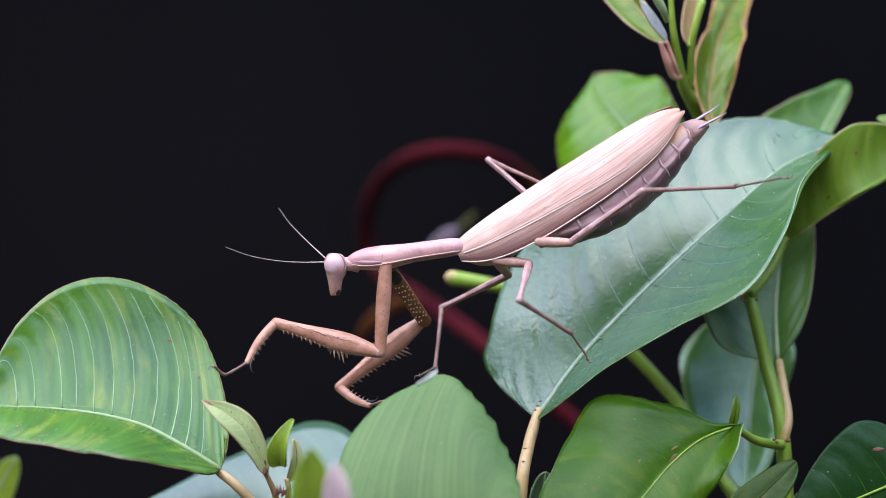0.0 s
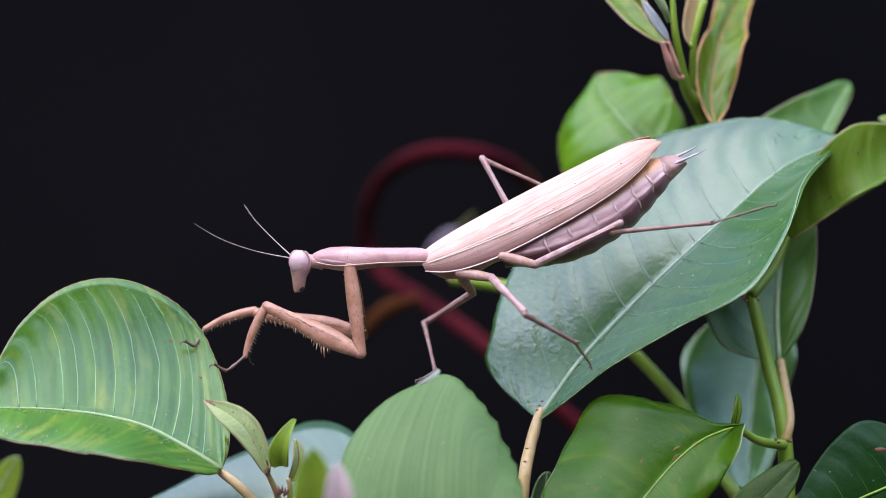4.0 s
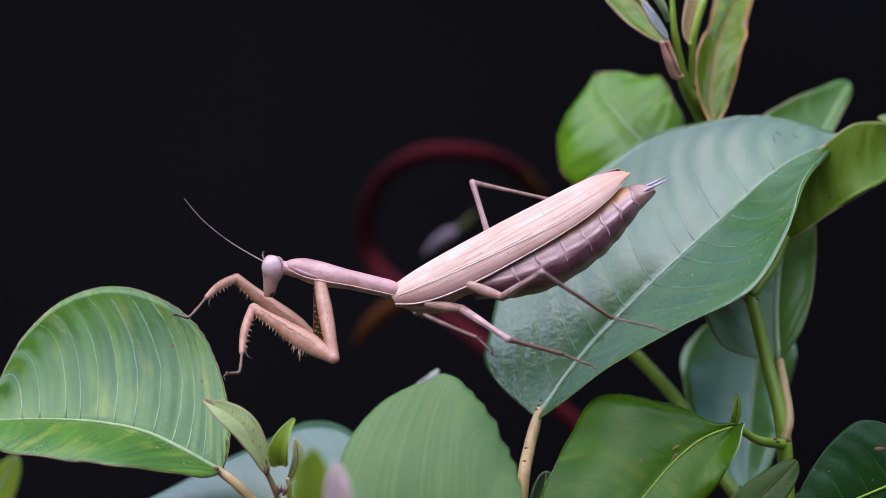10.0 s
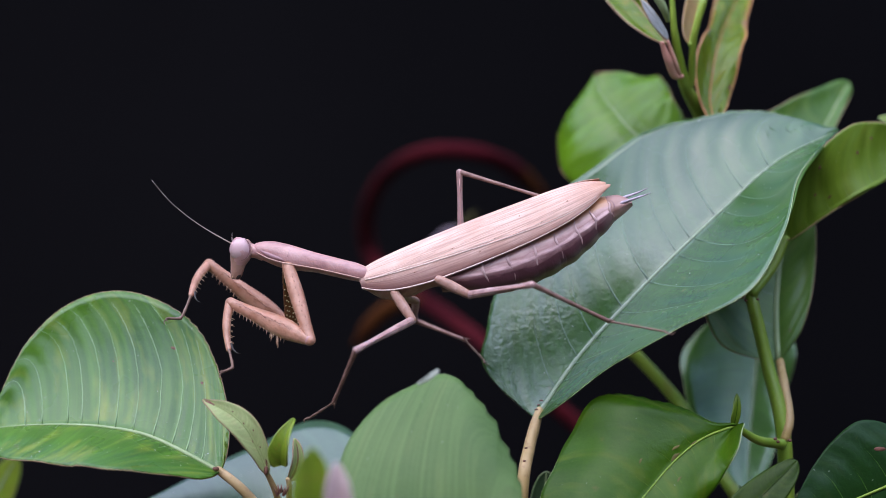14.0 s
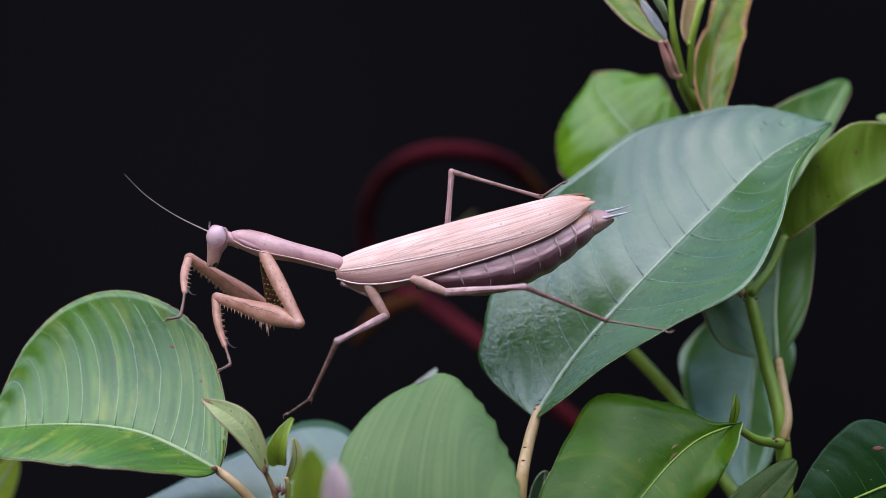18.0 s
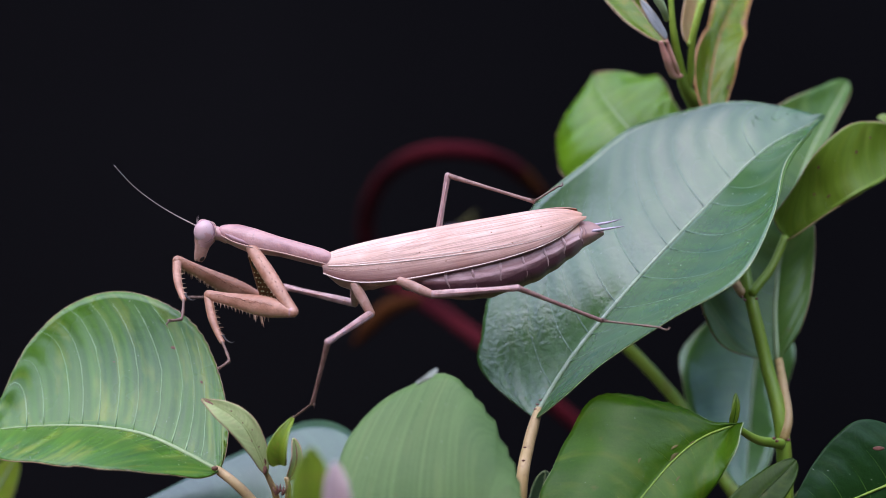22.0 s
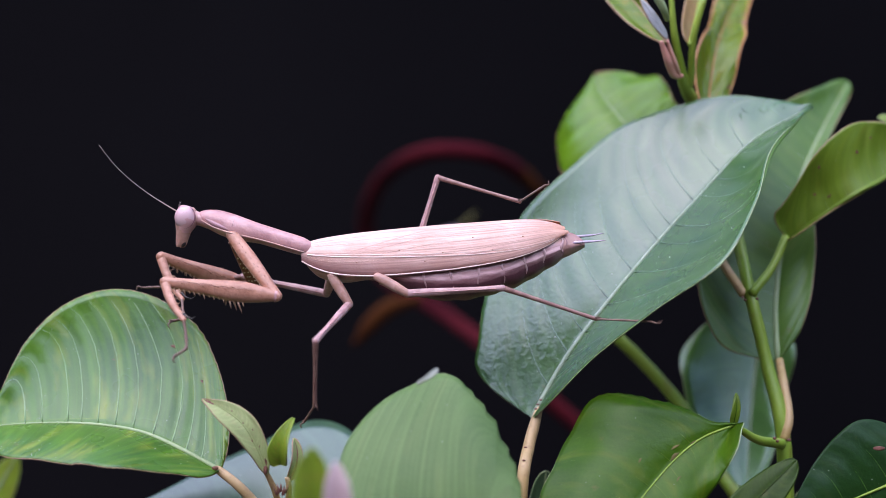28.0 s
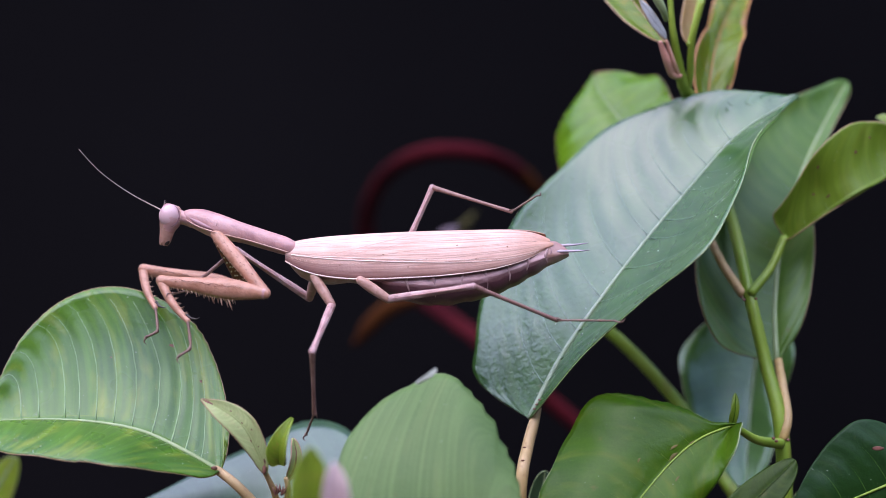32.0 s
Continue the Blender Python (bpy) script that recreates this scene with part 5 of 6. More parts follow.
for ys in (-1, 1):
    part("mandible", build(*ball(Vector((-24, ys * 5, -53)) * U, (5.5 * U, 3.6 * U, 6.5 * U), 10, 8)), DARK, head, "dark brown mouthpart")
    part("antenna_base", build(*ball(Vector((-42, ys * 7, -1)) * U, (4 * U, 3.4 * U, 4 * U), 10, 8)), SKIN, head)
part("neck", build(*tube([Vector((14, 0, -7)) * U, Vector((0, 0, -5)) * U, Vector((-14, 0, -5)) * U], [13 * U, 12 * U, 13 * U], 12)), SKIN, head)
feelers = []
for ys in (-1, 1):
    pts = [Vector((185 * s, 0, (9 if ys < 0 else 2) * math.sin(math.pi * s) - 26 * max(0, s - 0.72) ** 1.4)) * U for s in np.linspace(0, 1, 26)]
    feelers.append(part("antenna", build(*tube(pts, [1.5 * U, 0.9 * U, 0.65 * U, 0.4 * U], 6)), THREAD, head, "long thread-like antenna"))


# legs: each limb runs along +X from its joint, +Z is the biting side of the forelegs
def foreleg(near):
    out = []
    c = limb(155, [(8, 10.5), (9.5, 12.5), (10.5, 13.5), (9.5, 12.5), (8, 10.5), (7.5, 10)])
    coxa = part("coxa", build(*c), SKIN_FORE, mantis, "stout tan upper foreleg with a bumpy edge")
    for i in range(13):
        x = 12 + 10.5 * i
        part("bump", build(*thorn((x, -4, -10.8), (x + 1, -5, -13.4), 1.0)), SPINE, coxa)
    if not near:
        strip = limb(150, [(4, 12), (5, 13), (5, 13), (4, 12)], 12, 18)
        part("inner_face", build([p + Vector((4, -9.5, 0)) * U for p in strip[0]], strip[1]), INNER, coxa, "rusty inner face with cream dots")
        part("eye_spot", build(*ball(Vector((26, -13.5, 1)) * U, (17 * U, 2.5 * U, 11 * U), 14, 8)), DARK, coxa, "black spot on the inner face")
        rnd = random.Random(4)
        for i in range(34):
            x, z = 46 + 100 * i / 34 + rnd.uniform(-2, 2), (-8, -3, 3, 8)[i % 4] + rnd.uniform(-1.5, 1.5)
            part("dot", build(*ball(Vector((x, -14.4, z)) * U, (1.6 * U, 1.2 * U, 1.6 * U), 6, 5)), DOT, coxa)
    for i in range(9):
        part("freckle", build(*ball(Vector((30 + 12 * i + 3 * math.sin(5 * i), -np.interp(30 + 12 * i, [30, 60, 150], [9.6, 10.2, 7.6]), 3 + 2 * math.sin(3 * i))) * U, (2.2 * U, 0.6 * U, 0.9 * U), 8, 5)), FRECKLE_SHADE, coxa)
    fe = limb(196, [(8, 9.5), (11, 14.5), (13.5, 19), (13, 18.5), (11, 15.5), (9, 12.5), (8, 10.5), (8, 10)], 14, 26)
    femur = part("femur", build(*fe), SKIN_FORE, mantis, "swollen tan foreleg with two rows of spines")
    part("knee", build(*ball(Vector((3, 0, 0)) * U, (9.5 * U, 8.6 * U, 10.2 * U), 14, 10)), SKIN, femur, "pale pinkish knee")
    for i in range(10):
        x = 52 + 12.5 * i
        part("freckle", build(*ball(Vector((x, -np.interp(x, [30, 78, 120, 180], [10.6, 13.4, 11.2, 8.2]), -4.2 + 2.4 * math.sin(2.3 * i))) * U, (2.6 * U, 0.5 * U, 0.8 * U), 8, 5)), FRECKLE_SHADE, femur)
    for row in (-5, 5):
        for i in range(15):
            x = 58 + 8.6 * i
            h = np.interp(x, [50, 190], [19, 9])
            ln = (5.6, 2.6, 4.4, 2.2)[i % 4]
            part("spine", build(*thorn((x, row, h - 2), (x - 3.5, row * 1.2, h + 1.25 * ln), 1.0)), SPINE, femur)
    for i in range(4):
        x = 66 + 7 * i
        part("spine", build(*thorn((x, (-3, 3)[i % 2], 18), (x - 10 + 3 * i, (-3, 3)[i % 2], 36 - 3 * i), 1.9)), SPINE, femur, "long pale spine")
    # this brown line paints the shadow band along the upper thigh
    line = [Vector((x, -np.interp(x, [30, 78, 120, 180], [11, 14.0, 11.6, 8.6]), -5.5 + 1.2 * math.sin(x * 0.19) + 0.8 * math.sin(x * 0.43))) * U for x in np.linspace(40, 176, 18)]
    part("crease", build(*tube(line, [0.3 * U, 0.55 * U, 0.3 * U], 5)), FRECKLE_SHADE, femur, "wavy brown line of painted shadow along the thigh")
    ti = limb(95, [(6.5, 8.8), (6.5, 8.2), (6, 7.6), (5.2, 6.4), (4, 5)], 12, 18, -5)
    tibia = part("tibia", build(*ti), SKIN_FORE, mantis, "orange-tan grasping shin with a hooked tip")
    for i in range(12):
        x = 18 + 5.8 * i
        part("spine", build(*thorn((x, -3 if i % 2 else 3, 0.5), (x + 3.4, -3 if i % 2 else 3, 6.5 + 1.5 * (i % 3)), 1.0)), SPINE, tibia)
    hook = smooth_line([Vector((84, 0, 4)) * U, Vector((94, 0, 7)) * U, Vector((102, 0, 14)) * U, Vector((103, 0, 21)) * U], 4)
    part("claw_hook", build(*tube(hook, [3.4 * U, 2.2 * U, 1.2 * U, 0.3 * U], 7)), DARK, tibia, "dark curved hook")
    return [coxa, femur, tibia, foot(78, 3.4, 15)]


def foot(length, r, bend=0.0):
    """Jointed foot along +X that bows out towards +Z by bend."""
    knots = [(0, 0), (0.34 * length, 0.62 * bend), (0.62 * length, bend), (0.74 * length, 0.62 * bend), (0.86 * length, 0)]
    line = smooth_line([Vector((x, 0, z)) * U for x, z in knots], 7)
    radii = [r * U * k for k in (1.1, 0.75, 0.7, 0.72, 0.95, 0.7, 0.68, 1.05, 0.8, 0.9, 0.6, 0.8, 0.6, 0.85)]
    ob = part("tarsus", build(*tube(line, radii, 8)), SKIN_FOOT, mantis, "thin dark jointed foot")
    for ys in (-1, 1):
        hook = smooth_line([Vector((length * 0.85, ys * 1.5, 0)) * U, Vector((length * 0.95, ys * 5, -3)) * U, Vector((length, ys * 7, 3)) * U], 3)
        part("claw", build(*tube(hook, [1.7 * U, 1.3 * U, 0.4 * U], 5)), SKIN_FOOT, ob)
    return ob


def walking_leg(cx, fl, tl, al, thick):
    k = thick
    coxa = part("coxa", build(*limb(cx, [(8 * k, 9 * k), (10 * k, 11.5 * k), (9.5 * k, 10.5 * k), (8 * k, 8.5 * k)], 12, 10)), FACE_TAN, mantis)
    femur = part("femur", build(*limb(fl, [(7.5 * k, 9 * k), (8 * k, 9 * k), (7 * k, 8 * k), (6 * k, 6.5 * k), (5.5 * k, 6 * k), (7 * k, 7.5 * k)], 10, 20)), SKIN_LEG, mantis, "slender pinkish brown thigh")
    ridge = [Vector((x, -6.8 * k, 0)) * U for x in np.linspace(10, fl - 12, 8)]
    part("ridge", build(*tube(ridge, [1.3 * U, 1.0 * U], 5)), SKIN, femur)
    tibia = part("tibia", build(*limb(tl, [(6 * k, 6.5 * k), (4.4 * k, 4.8 * k), (4 * k, 4.3 * k), (3.8 * k, 4 * k), (4.4 * k, 4.8 * k)], 10, 18)), SHIN, mantis, "thin brown shin")
    for ys in (-1, 1):
        part("spur", build(*thorn((tl - 3, ys * 3, 2), (tl + 7, ys * 6, 6), 1.5)), SKIN_FOOT, tibia)
    return [coxa, femur, tibia, foot(al, 3.0 * k)]


FORE_L, MID_L, HIND_L = (155, 196, 95, 78), (60, 158, 128, 66), (60, 168, 175, 122)
legs = {
    "fore_near": (foreleg(True), FORE_L, (-1, 1, -1, -1), -1.6),
    "fore_far": (foreleg(False), FORE_L, (1, -1, -1, -0.3), 1.6),
    "mid_near": (walking_leg(*MID_L, 0.86), MID_L, (-1, -1, 1, 1), -2.2),
    "mid_far": (walking_leg(*MID_L, 0.82), MID_L, (1, 1, -1, -1), 2.2),
    "hind_near": (walking_leg(*HIND_L, 0.84), HIND_L, (-1, -1, 1, -1), -4.2),
    "hind_far": (walking_leg(60, 186, 171, 62, 0.8), (60, 186, 171, 62), (1, 1, -1, 1), 2.6),
}


# ---- movement ----
def along(p, q):
    """Pose at p whose X axis points to q, its Y axis as near as can be to the view's depth."""
    x = (q - p).normalized()
    y = Vector((0, 1, 0)) - x.y * x
    y = y.normalized() if y.length > 0.15 else (Vector((0, 1, 0.4)) - (x.y + 0.4 * x.z) * x).normalized()
    z = x.cross(y)
    m = Matrix((x, y, z)).transposed().to_4x4()
    m.translation = p
    return m


def reach(p, u, v_, length, sign):
    """The next joint: as far from p as the limb is long, seen at (u, v), before or behind p by its sign."""
    q = at(u, v_, p.y * 1000)
    for _ in range(4):
        flat = math.hypot(q.x - p.x, q.z - p.z)
        deep = math.sqrt(max(0.0, (length * U) ** 2 - flat ** 2))
        q = at(u, v_, (p.y + math.copysign(min(deep, 0.012), sign)) * 1000)
    return p + (q - p).normalized() * length * U


track = {"body": [], "neck_shield": [], "head": []}


def body_row(t, wu, wv, tu, tv, nu, nv, tilt, belly, feel, feel_far, away):
    """At t seconds: wing joint, wing tip, front of the neck shield, tilt of the head, sag of the belly, rise of the feelers."""
    a = math.degrees(math.atan2(wv - tv, tu - wu))
    w = at(wu, wv)
    lean = float(np.interp(t, [0, 2, 3.5, 5.5, 9, 11, 14.5, 19, 22, 32], [-10, -8, -2, 6, 10, 10, 5, 1, 0, 0]))
    body = Matrix.Translation(w) @ pose(0, 0, 0, 0, -a, 0) @ pose(0, 0, 0, -lean, 0, 0)
    inv = body.inverted()
    n = w + (at(nu, nv) - w).normalized() * 196 * U
    pro = along(w, n)
    hd = Matrix.Translation(n) @ pose(0, 0, 0, 0, tilt, 0)
    f1 = hd.inverted() @ along(hd @ (Vector((-38, -8, -1)) * U), hd @ (Vector((-38, -8, -1)) * U) + Vector((-math.cos(radians(feel)), -0.12, math.sin(radians(feel)))))
    f2 = hd.inverted() @ along(hd @ (Vector((-38, 8, -1)) * U), hd @ (Vector((-38, 8, -1)) * U) + Vector((-math.cos(radians(feel_far)), away, math.sin(radians(feel_far)))))
    track["body"].append((t, body, inv, inv @ pro, inv @ hd, pose(0, 0, 0, 0, -belly, 0), f1, f2, pro))


def leg_row(name, t, *uv):
    """Joints of one leg at t seconds: (u, v) of the end of each of its four limbs."""
    parts, lengths, signs, side = legs[name]
    row = min(track["body"], key=lambda r: abs(r[0] - t))
    body, inv, pro = row[1], row[2], row[8]
    if name.startswith("fore"):
        p = pro @ (Vector((135, side / 0.09, 15)) * U)
    elif name.startswith("mid"):
        p = body @ (Vector((39, side / 0.09, -50)) * U)
    else:
        p = body @ (Vector((120, side / 0.09, -58)) * U)
    for k in range(4):
        q = reach(p, uv[2 * k], uv[2 * k + 1], lengths[k], signs[k])
        track.setdefault((name, k), []).append((t, inv @ along(p, q)))
        p = q


def sway(ob, rows, axis=(0.7, 0.05, 0.71)):
    """Leaf rocked about its stalk: (seconds, shift right, shift down, turn, roll about its axis in degrees)."""
    o = ob.matrix_basis.translation.copy()
    axis = Vector(axis)
    out = []
    for t, du, dv, turn, roll in rows:
        m = Matrix.Translation(o + Vector((du * U, 0, -dv * U))) @ pose(0, 0, 0, 0, -turn, 0)
        out.append((t, m @ Matrix.Rotation(radians(roll), 4, axis)))
    walk(ob, out)


def motions():
    body_row(0, 815, 436, 1203, 197, 620, 463, 0, -1.14, 7, 43, 0.9)
    body_row(1, 800, 429, 1195, 212, 605, 464, 0, -1.30, 12, 43, 0.9)
    body_row(1.5, 796, 441, 1193, 226, 602, 469, 0, -1.35, 13, 43, 0.9)
    body_row(2, 790, 445, 1187, 233, 602, 469, 0, -1.40, 14, 43, 0.9)
    body_row(2.5, 757, 449, 1168, 246, 563, 458, 2, -1.45, 15, 43, 0.9)
    body_row(3, 758, 455, 1166, 249, 563, 460, 2, -1.56, 17, 43, 0.9)
    body_row(3.5, 756, 455, 1161, 252, 563, 460, 2, -1.61, 18, 43, 0.9)
    body_row(5.5, 727, 458, 1156, 284, 530, 435, 3, -3.05, 26, 40, 0.9)
    body_row(6, 645, 468, 1092, 345, 448, 418, 8, -1.71, 38, 40, 6)
    body_row(6.5, 668, 484, 1112, 350, 470, 432, 8, -1.61, 38, 40, 6)
    body_row(7, 674, 493, 1108, 334, 481, 445, 8, -1.56, 37, 38, 6)
    body_row(7.5, 681, 505, 1110, 335, 487, 456, 8, -1.45, 37, 38, 6)
    body_row(8, 682, 503, 1106, 323, 489, 455, 8, -1.35, 37, 38, 6)
    body_row(8.5, 690, 502, 1110, 306, 496, 456, 8, -1.40, 37, 38, 6)
    body_row(9, 703, 512, 1118, 303, 510, 465, 8, -1.40, 36, 38, 6)
    body_row(10, 702, 515, 1117, 304, 508, 470, 8, -1.35, 37, 38, 6)
    body_row(10.5, 706, 516, 1116, 296, 518, 471, 8, -1.30, 38, 38, 6)
    body_row(11, 707, 515, 1113, 290, 517, 472, 8, -1.25, 38, 38, 6)
    body_row(11.5, 666, 493, 1082, 303, 475, 445, 10, -1.20, 38, 38, 6)
    body_row(12, 658, 490, 1085, 310, 465, 445, 10, -1.20, 38, 38, 6)
    body_row(13, 655, 492, 1088, 322, 468, 447, 10, -1.09, 37, 38, 6)
    body_row(14, 645, 486, 1079, 326, 457, 441, 10, -0.94, 37, 38, 6)
    body_row(14.5, 624, 484, 1068, 334, 436, 435, 10, -0.89, 36, 38, 6)
    body_row(16.5, 615, 471, 1068, 349, 428, 423, 10, -0.58, 34, 36, 6)
    body_row(17, 613, 469, 1069, 349, 426, 421, 10, -0.48, 34, 36, 6)
    body_row(18, 603, 469, 1056, 354, 420, 421, 11, -0.32, 33, 36, 6)
    body_row(19, 600, 465, 1050, 362, 415, 420, 12, -0.17, 33, 36, 6)
    body_row(20, 592, 462, 1045, 371, 407, 418, 12, 0.04, 34, 36, 6)
    body_row(20.5, 593, 464, 1041, 373, 405, 419, 12, 0.14, 34, 36, 6)
    body_row(21, 586, 461, 1035, 378, 401, 415, 12, 0.24, 34, 36, 6)
    body_row(22, 581, 460, 1031, 383, 396, 411, 12, 0.40, 35, 36, 6)
    body_row(23, 574, 458, 1028, 385, 392, 406, 12, 0.60, 35, 36, 6)
    body_row(24, 581, 450, 1032, 384, 390, 400, 12, 0.81, 40, 36, 6)
    body_row(25, 573, 444, 1025, 386, 382, 393, 12, 0.91, 40, 36, 6)
    body_row(25.5, 551, 421, 1009, 397, 361, 365, 12, 0.96, 40, 36, 6)
    body_row(27.5, 547, 433, 1007, 404, 359, 378, 10, 1.12, 40, 40, 6)
    body_row(28, 545, 440, 1003, 408, 356, 383, 10, 1.17, 39, 40, 6)
    body_row(29, 542, 436, 1000, 409, 354, 381, 10, 1.22, 38, 40, 6)
    body_row(30, 528, 433, 986, 411, 342, 378, 10, 1.32, 36, 40, 6)
    body_row(31, 519, 433, 971, 416, 332, 378, 10, 1.68, 35, 40, 6)
    body_row(32, 517, 440, 965, 430, 330, 382, 12, 1.99, 35, 40, 6)
    leg_row("fore_near", 0, 672, 630, 488, 572, 437, 642, 372, 652)
    leg_row("fore_near", 1, 660, 628, 481, 566, 435, 641, 370, 652)
    leg_row("fore_near", 1.5, 661, 630, 484, 562, 435, 641, 370, 651)
    leg_row("fore_near", 2, 662, 631, 486, 559, 435, 641, 370, 650)
    leg_row("fore_near", 2.5, 636, 618, 467, 552, 430, 634, 373, 650)
    leg_row("fore_near", 3, 640, 628, 472, 546, 428, 633, 375, 650)
    leg_row("fore_near", 3.5, 640, 628, 472, 544, 430, 635, 370, 651)
    leg_row("fore_near", 5.5, 612, 612, 448, 537, 426, 624, 395, 657)
    leg_row("fore_near", 6, 563, 582, 398, 527, 413, 615, 395, 662)
    leg_row("fore_near", 6.5, 573, 599, 411, 531, 418, 618, 398, 664)
    leg_row("fore_near", 7, 583, 616, 424, 535, 422, 622, 402, 667)
    leg_row("fore_near", 7.5, 584, 620, 426, 537, 423, 623, 402, 667)
    leg_row("fore_near", 8, 585, 624, 428, 539, 424, 624, 402, 667)
    leg_row("fore_near", 8.5, 588, 627, 435, 541, 424, 620, 401, 664)
    leg_row("fore_near", 9, 590, 630, 442, 543, 425, 615, 400, 662)
    leg_row("fore_near", 10, 591, 635, 448, 546, 428, 624, 399, 667)
    leg_row("fore_near", 10.5, 591, 638, 451, 548, 429, 628, 398, 670)
    leg_row("fore_near", 11, 591, 638, 452, 549, 429, 628, 398, 670)
    leg_row("fore_near", 11.5, 560, 614, 422, 535, 414, 616, 398, 662)
    leg_row("fore_near", 12, 555, 611, 414, 535, 410, 616, 393, 665)
    leg_row("fore_near", 13, 556, 610, 414, 540, 410, 620, 393, 665)
    leg_row("fore_near", 14, 549, 603, 407, 536, 405, 619, 391, 665)
    leg_row("fore_near", 14.5, 539, 599, 395, 532, 400, 619, 390, 665)
    leg_row("fore_near", 16.5, 537, 580, 393, 529, 400, 612, 390, 662)
    leg_row("fore_near", 17, 535, 578, 390, 528, 399, 612, 389, 662)
    leg_row("fore_near", 18, 530, 573, 383, 527, 398, 612, 388, 662)
    leg_row("fore_near", 19, 525, 570, 378, 530, 392, 612, 386, 660)
    leg_row("fore_near", 20, 525, 566, 377, 528, 393, 610, 387, 661)
    leg_row("fore_near", 20.5, 525, 564, 376, 527, 393, 609, 388, 662)
    leg_row("fore_near", 21, 523, 560, 374, 526, 393, 608, 388, 661)
    leg_row("fore_near", 22, 519, 553, 369, 523, 393, 605, 388, 659)
    leg_row("fore_near", 23, 515, 545, 365, 520, 393, 602, 388, 657)
    leg_row("fore_near", 24, 530, 532, 383, 496, 400, 590, 384, 667)
    leg_row("fore_near", 24.5, 518, 538, 362, 482, 358, 560, 366, 622)
    leg_row("fore_near", 25, 520, 535, 356, 476, 362, 556, 368, 612)
    leg_row("fore_near", 25.5, 496, 513, 299, 489, 318, 561, 306, 638)
    leg_row("fore_near", 27.5, 494, 518, 299, 498, 328, 566, 308, 641)
    leg_row("fore_near", 28, 490, 525, 295, 500, 325, 566, 308, 640)
    leg_row("fore_near", 29, 484, 522, 292, 499, 324, 566, 308, 642)
    leg_row("fore_near", 30, 479, 518, 289, 498, 323, 566, 308, 643)
    leg_row("fore_near", 31, 472, 513, 284, 496, 328, 564, 313, 641)
    leg_row("fore_near", 32, 470, 520, 285, 497, 332, 568, 315, 640)
    leg_row("fore_far", 0, 750, 566, 600, 687, 655, 718, 690, 730)
    leg_row("fore_far", 1, 737, 566, 581, 681, 634, 730, 660, 745)
    leg_row("fore_far", 1.5, 733, 578, 558, 680, 592, 734, 610, 762)
    leg_row("fore_far", 2, 729, 590, 534, 679, 551, 737, 560, 778)
    leg_row("fore_far", 2.5, 665, 600, 470, 625, 430, 680, 400, 700)
    leg_row("fore_far", 3, 660, 600, 452, 597, 409, 643, 385, 662)
    leg_row("fore_far", 3.5, 650, 585, 443, 571, 371, 604, 346, 619)
    leg_row("fore_far", 5.5, 583, 600, 424, 477, 364, 519, 293, 556)
    leg_row("fore_far", 6, 530, 570, 362, 458, 338, 530, 302, 572)
    leg_row("fore_far", 6.5, 540, 587, 378, 460, 346, 524, 300, 569)
    leg_row("fore_far", 7, 549, 604, 393, 462, 354, 517, 298, 566)
    leg_row("fore_far", 7.5, 554, 606, 396, 464, 358, 518, 298, 567)
    leg_row("fore_far", 8, 559, 609, 399, 467, 361, 519, 298, 568)
    leg_row("fore_far", 8.5, 564, 610, 402, 472, 363, 522, 300, 563)
    leg_row("fore_far", 9, 568, 610, 405, 478, 365, 525, 302, 558)
    leg_row("fore_far", 10, 567, 613, 406, 484, 366, 526, 303, 562)
    leg_row("fore_far", 10.5, 566, 614, 407, 487, 366, 527, 303, 564)
    leg_row("fore_far", 11, 566, 614, 408, 488, 366, 527, 304, 564)
    leg_row("fore_far", 11.5, 533, 595, 383, 464, 352, 522, 303, 564)
    leg_row("fore_far", 12, 528, 590, 375, 462, 345, 517, 294, 568)
    leg_row("fore_far", 13, 527, 592, 372, 466, 345, 528, 295, 570)
    leg_row("fore_far", 14, 519, 586, 362, 462, 338, 522, 292, 571)
    leg_row("fore_far", 14.5, 509, 580, 352, 460, 332, 516, 290, 573)
    leg_row("fore_far", 16.5, 507, 566, 343, 457, 330, 517, 294, 570)
    leg_row("fore_far", 17, 501, 564, 340, 457, 329, 517, 293, 571)
    leg_row("fore_far", 18, 489, 561, 335, 457, 327, 517, 292, 573)
    leg_row("fore_far", 19, 490, 560, 330, 460, 322, 525, 290, 572)
    leg_row("fore_far", 20, 488, 554, 325, 460, 323, 523, 291, 573)
    leg_row("fore_far", 20.5, 487, 551, 323, 460, 323, 522, 292, 573)
    leg_row("fore_far", 21, 485, 549, 320, 461, 324, 525, 294, 573)
    leg_row("fore_far", 22, 480, 544, 314, 462, 325, 530, 297, 574)
    leg_row("fore_far", 23, 475, 540, 308, 464, 326, 535, 300, 575)
    leg_row("fore_far", 24, 492, 532, 313, 462, 332, 527, 308, 578)
    leg_row("fore_far", 24.5, 488, 530, 312, 460, 334, 524, 308, 576)
    leg_row("fore_far", 25, 480, 525, 305, 460, 328, 522, 304, 574)
    leg_row("fore_far", 25.5, 463, 503, 289, 436, 323, 508, 306, 570)
    leg_row("fore_far", 27.5, 463, 513, 289, 445, 328, 517, 306, 573)
    leg_row("fore_far", 28, 460, 518, 285, 455, 322, 530, 300, 575)
    leg_row("fore_far", 29, 454, 513, 280, 448, 312, 525, 302, 572)
    leg_row("fore_far", 30, 448, 508, 275, 440, 302, 520, 304, 570)
    leg_row("fore_far", 31, 443, 508, 244, 474, 275, 542, 253, 604)
